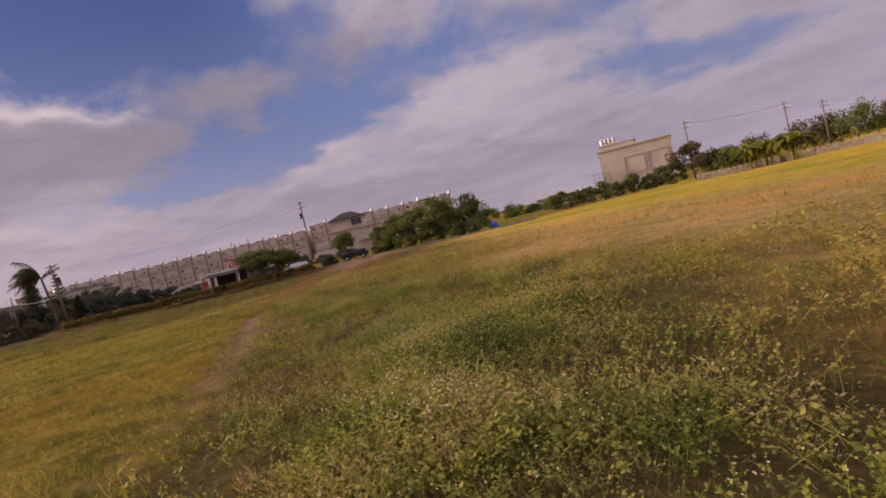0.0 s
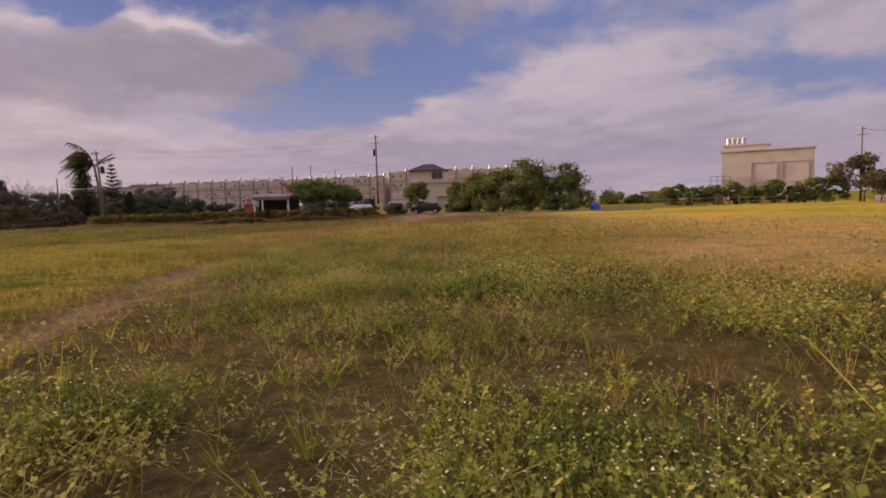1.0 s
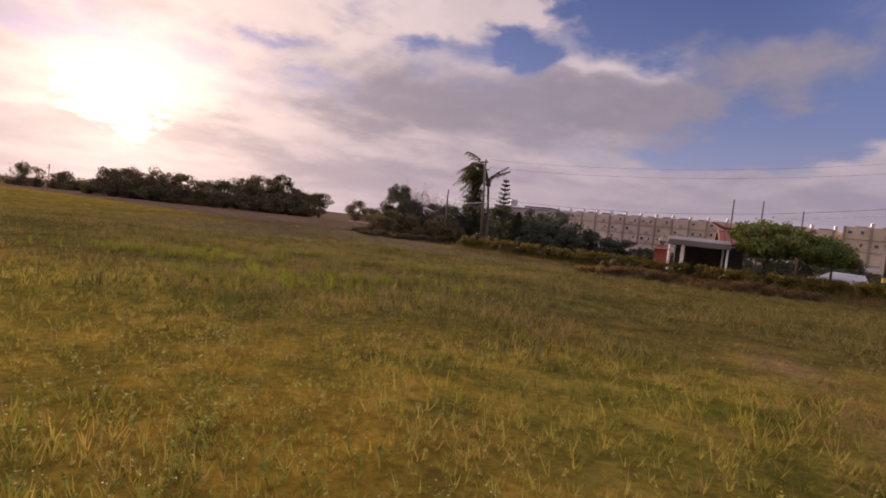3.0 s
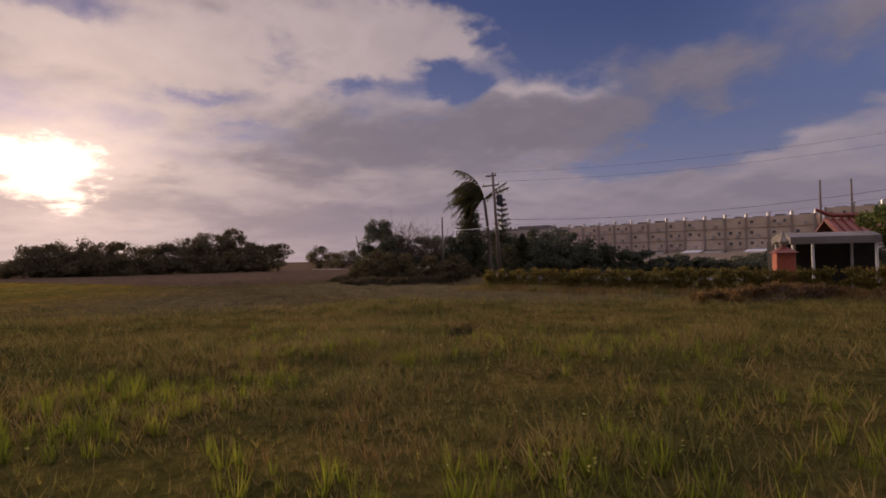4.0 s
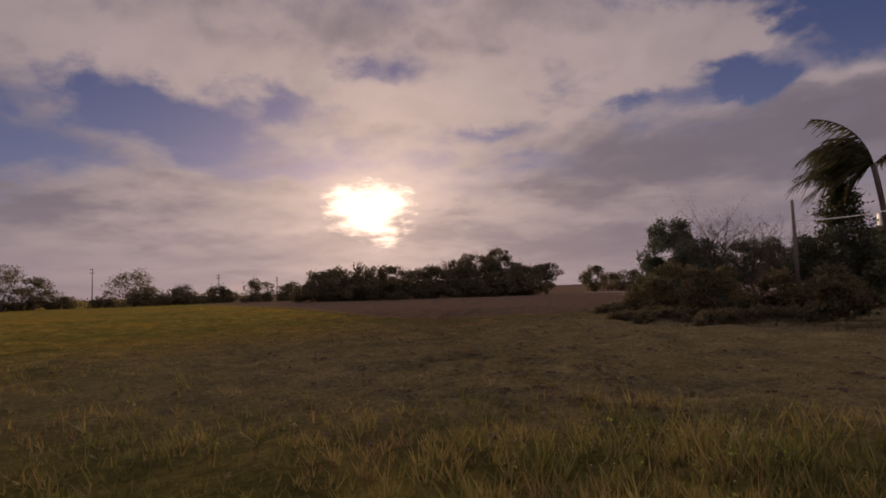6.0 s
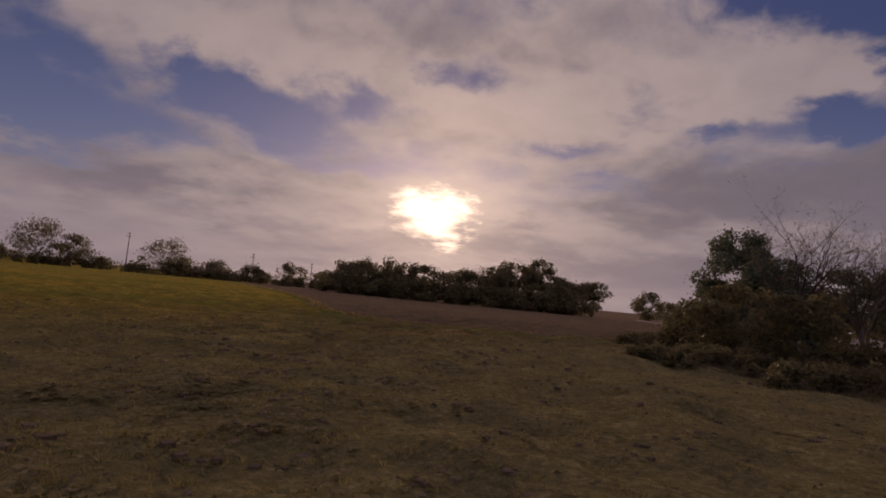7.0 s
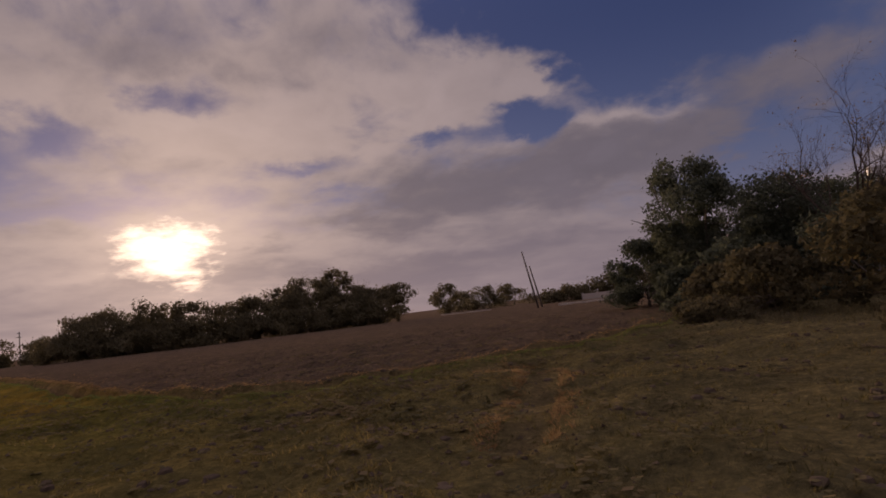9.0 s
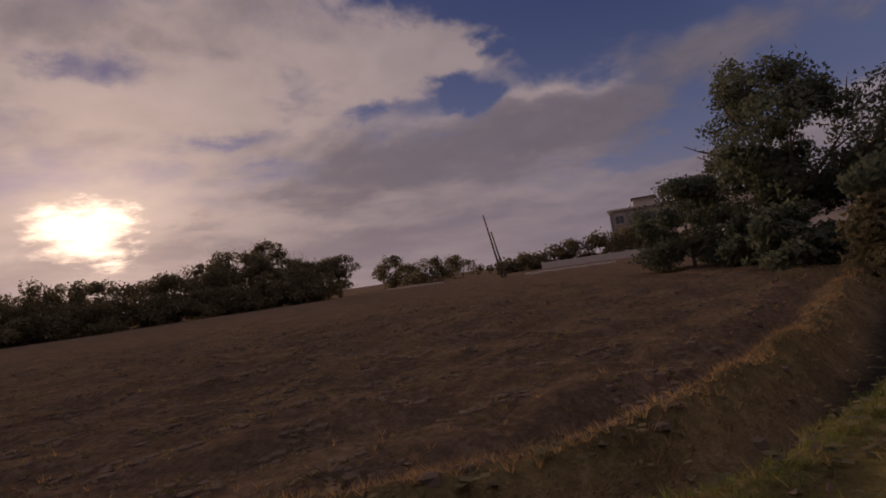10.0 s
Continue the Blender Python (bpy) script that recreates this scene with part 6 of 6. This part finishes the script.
# soil clods on the ploughed field and between the short grass
def clod_templates(k):
    out = []
    for _ in range(k):
        p = np.array([(1, 0, 0), (-1, 0, 0), (0, 1, 0), (0, -1, 0), (0, 0, 0.7), (0, 0, -0.5)]) * rngf.uniform(0.6, 1.3, (6, 1)) + rngf.normal(size=(6, 3)) * 0.15
        out.append([[p[a], p[b], p[c]] for a, b, c in ((0, 2, 4), (2, 1, 4), (1, 3, 4), (3, 0, 4))])
    return np.array(out)


x, y = strip_scatter(95000, 24, 1.4)
bare, weed, dry, short, plough = kinds(x, y)
k = rngf.random(len(x)) < 0.55 * plough * (np.sin((x * 0.45 + y) * 5.2) > -0.3) + 0.6 * short
stuff("soil_clods", "crumbly brown soil clods strewn over the field", "soil", instances(clod_templates(24), x[k], y[k], 0.010 + 0.028 * rngf.random(k.sum()) ** 2.0), "clod")
# dead grass along the edges of the paths: rusty on both sides of the first, on the far side of the second
ex, ey, vx, vy, sx, sy = [], [], [], [], [], []
for px, py, a in along(PATH_ONE[2:], 0.05):
    o = rngf.choice((-1, 1)) * rngf.uniform(0.4, 1.0)
    ex.append(px - math.sin(a) * o), ey.append(py + math.cos(a) * o)
for px, py, a in along(PATH_TWO, 0.014):
    o = 0.62 + rngf.normal() * 0.16 if rngf.random() < 0.7 else 0.4 + abs(rngf.normal()) * 0.8
    sx.append(px - math.sin(a) * o), sy.append(py + math.cos(a) * o)
    o = -0.40 - abs(rngf.normal()) * 0.14
    vx.append(px - math.sin(a) * o), vy.append(py + math.cos(a) * o)
for px, py, a in along(PATH_THREE, 0.008):
    o = rngf.choice((-1, 1)) * (0.22 + abs(rngf.normal()) * 0.12)
    sx.append(px - math.sin(a) * o), sy.append(py + math.cos(a) * o)
stuff("path_edge_grass", "dry orange-brown grass along the worn paths", "grass", instances(tuft_templates(16, 9, 1.0, 0.04, 0.4), np.array(ex), np.array(ey), rngf.uniform(0.04, 0.11, len(ex))), "rust")
stuff("furrow_edge_grass", "sere brown grass lining the furrowed path", "grass", instances(tuft_templates(16, 9, 1.3, 0.04, 0.4), np.array(sx), np.array(sy), rngf.uniform(0.03, 0.085, len(sx))), "sere")
stuff("verge_grass", "greener grass on the verge of the furrowed path", "grass", instances(tuft_templates(16, 9, 1.0, 0.04, 0.4), np.array(vx), np.array(vy), rngf.uniform(0.02, 0.07, len(vx))), "verge")
# clumps of low leaves and bigger lumps of soil where the grass is short
x, y = strip_scatter(60000, 16, 1.25)
bare, weed, dry, short, plough = kinds(x, y)
k = (rngf.random(len(x)) < short * (1 - bare)) & (wavy(x, y, 0.33, 1.7) + 0.8 * wavy(x, y, 0.9, 0.6) + 0.4 * rngf.normal(size=len(x)) > 0.15)
stuff("low_leaf_clumps", "dark olive clumps of low leaves in the trodden grass", "weeds", instances(weed_templates(20, 1, 6, 2.4, 1.1), x[k], y[k], rngf.uniform(0.16, 0.36, k.sum()), 0.4), "clump")
def lump_templates(k):
    """Rounded lumps: two rings of corners under a blunt top."""
    out = []
    for _ in range(k):
        a = np.linspace(0, 2 * math.pi, 6)[:5] + rngf.uniform(0, 1)
        low = np.stack([np.cos(a), np.sin(a), np.full(5, -0.3)], 1) * rngf.uniform(0.8, 1.2, (5, 1))
        mid = np.stack([np.cos(a) * 0.8, np.sin(a) * 0.8, np.full(5, 0.28)], 1) * rngf.uniform(0.75, 1.2, (5, 1))
        top = np.array([rngf.normal() * 0.15, rngf.normal() * 0.15, 0.5])
        q = []
        for i in range(5):
            j = (i + 1) % 5
            q += [[low[i], low[j], mid[j]], [low[i], mid[j], mid[i]], [mid[i], mid[j], top]]
        out.append(q)
    return np.array(out)


x, y = strip_scatter(150000, 13, 1.2)
bare, weed, dry, short, plough = kinds(x, y)
k = rngf.random(len(x)) < 0.8 * plough * (np.sin((x * 0.45 + y) * 5.2) > 0.0) * (wavy(x, y, 0.25, 0.9) > -0.2) + 0.25 * short * (wavy(x, y, 0.4, 2.9) > 0.2)
stuff("soil_lumps", "rounded lumps of turned brown soil", "soil", instances(lump_templates(24), x[k], y[k], 0.022 + 0.060 * rngf.random(k.sum()) ** 1.9, 0.9), "clod")
# tall dry grass before the clipped hedge
hx, hy = [], []
for px, py, a in along(HEDGE, 0.02):
    o = -0.7 - 3.2 * rngf.random() ** 1.4
    hx.append(px - math.sin(a) * o), hy.append(py + math.cos(a) * o)
hx, hy = np.array(hx), np.array(hy)
k = wavy(hx, hy, 0.8, 1.9) + 0.6 * rngf.normal(size=len(hx)) > 0.0
stuff("hedge_foot_grass", "tall rusty dry grass at the foot of the hedge", "grass", instances(tuft_templates(20, 9, 0.8, 0.022, 0.25), hx[k], hy[k], rngf.uniform(0.25, 0.55, k.sum())), "brush")
stuff("hedge_foot_green", "tall olive grass at the foot of the hedge", "grass", instances(tuft_templates(20, 9, 0.7, 0.022, 0.25), hx[~k], hy[~k], rngf.uniform(0.25, 0.6, (~k).sum())), "olive")
# rank grass at the foot of the thickets
fx, fy = [], []
for px, py, a in along([(100.5, 21.2), (96.5, 19.6), (92.5, 16.4), (89.5, 12.6), (87.6, 8.6), (86.5, 4.5)], 0.02):
    o = rngf.normal() * 0.9 - 0.3
    fx.append(px - math.sin(a) * o), fy.append(py + math.cos(a) * o)
stuff("thicket_foot_grass", "rank olive grass at the foot of the thicket", "grass", instances(tuft_templates(20, 9, 1.0, 0.022, 0.25), np.array(fx), np.array(fy), rngf.uniform(0.12, 0.36, len(fx))), "thicket")
# leaf litter and two green lines on the near side of the furrowed path
lx, ly, gx, gy = [], [], [], []
for px, py, a in along(PATH_TWO[3:13], 0.0045):
    o = -1.2 - 2.4 * rngf.random()
    lx.append(px - math.sin(a) * o), ly.append(py + math.cos(a) * o)
for px, py, a in along(PATH_TWO[3:13], 0.010):
    o = rngf.choice((-0.62, -1.1)) + rngf.normal() * 0.08
    gx.append(px - math.sin(a) * o), gy.append(py + math.cos(a) * o)
lx, ly = np.array(lx), np.array(ly)
k = wavy(lx, ly, 0.3, 0.4) + 0.7 * rngf.normal(size=len(lx)) > 0.1
stuff("path_litter", "dead brown leaves and low weeds beside the furrowed path", "weeds", instances(weed_templates(20, 1, 6, 2.4, 1.1), lx[k], ly[k], rngf.uniform(0.10, 0.28, k.sum()), 0.4), "clump")
stuff("path_green_lines", "lines of greener grass beside the furrowed path", "grass", instances(tuft_templates(16, 9, 1.2, 0.03, 0.35), np.array(gx), np.array(gy), rngf.uniform(0.03, 0.09, len(gx))), "verge")
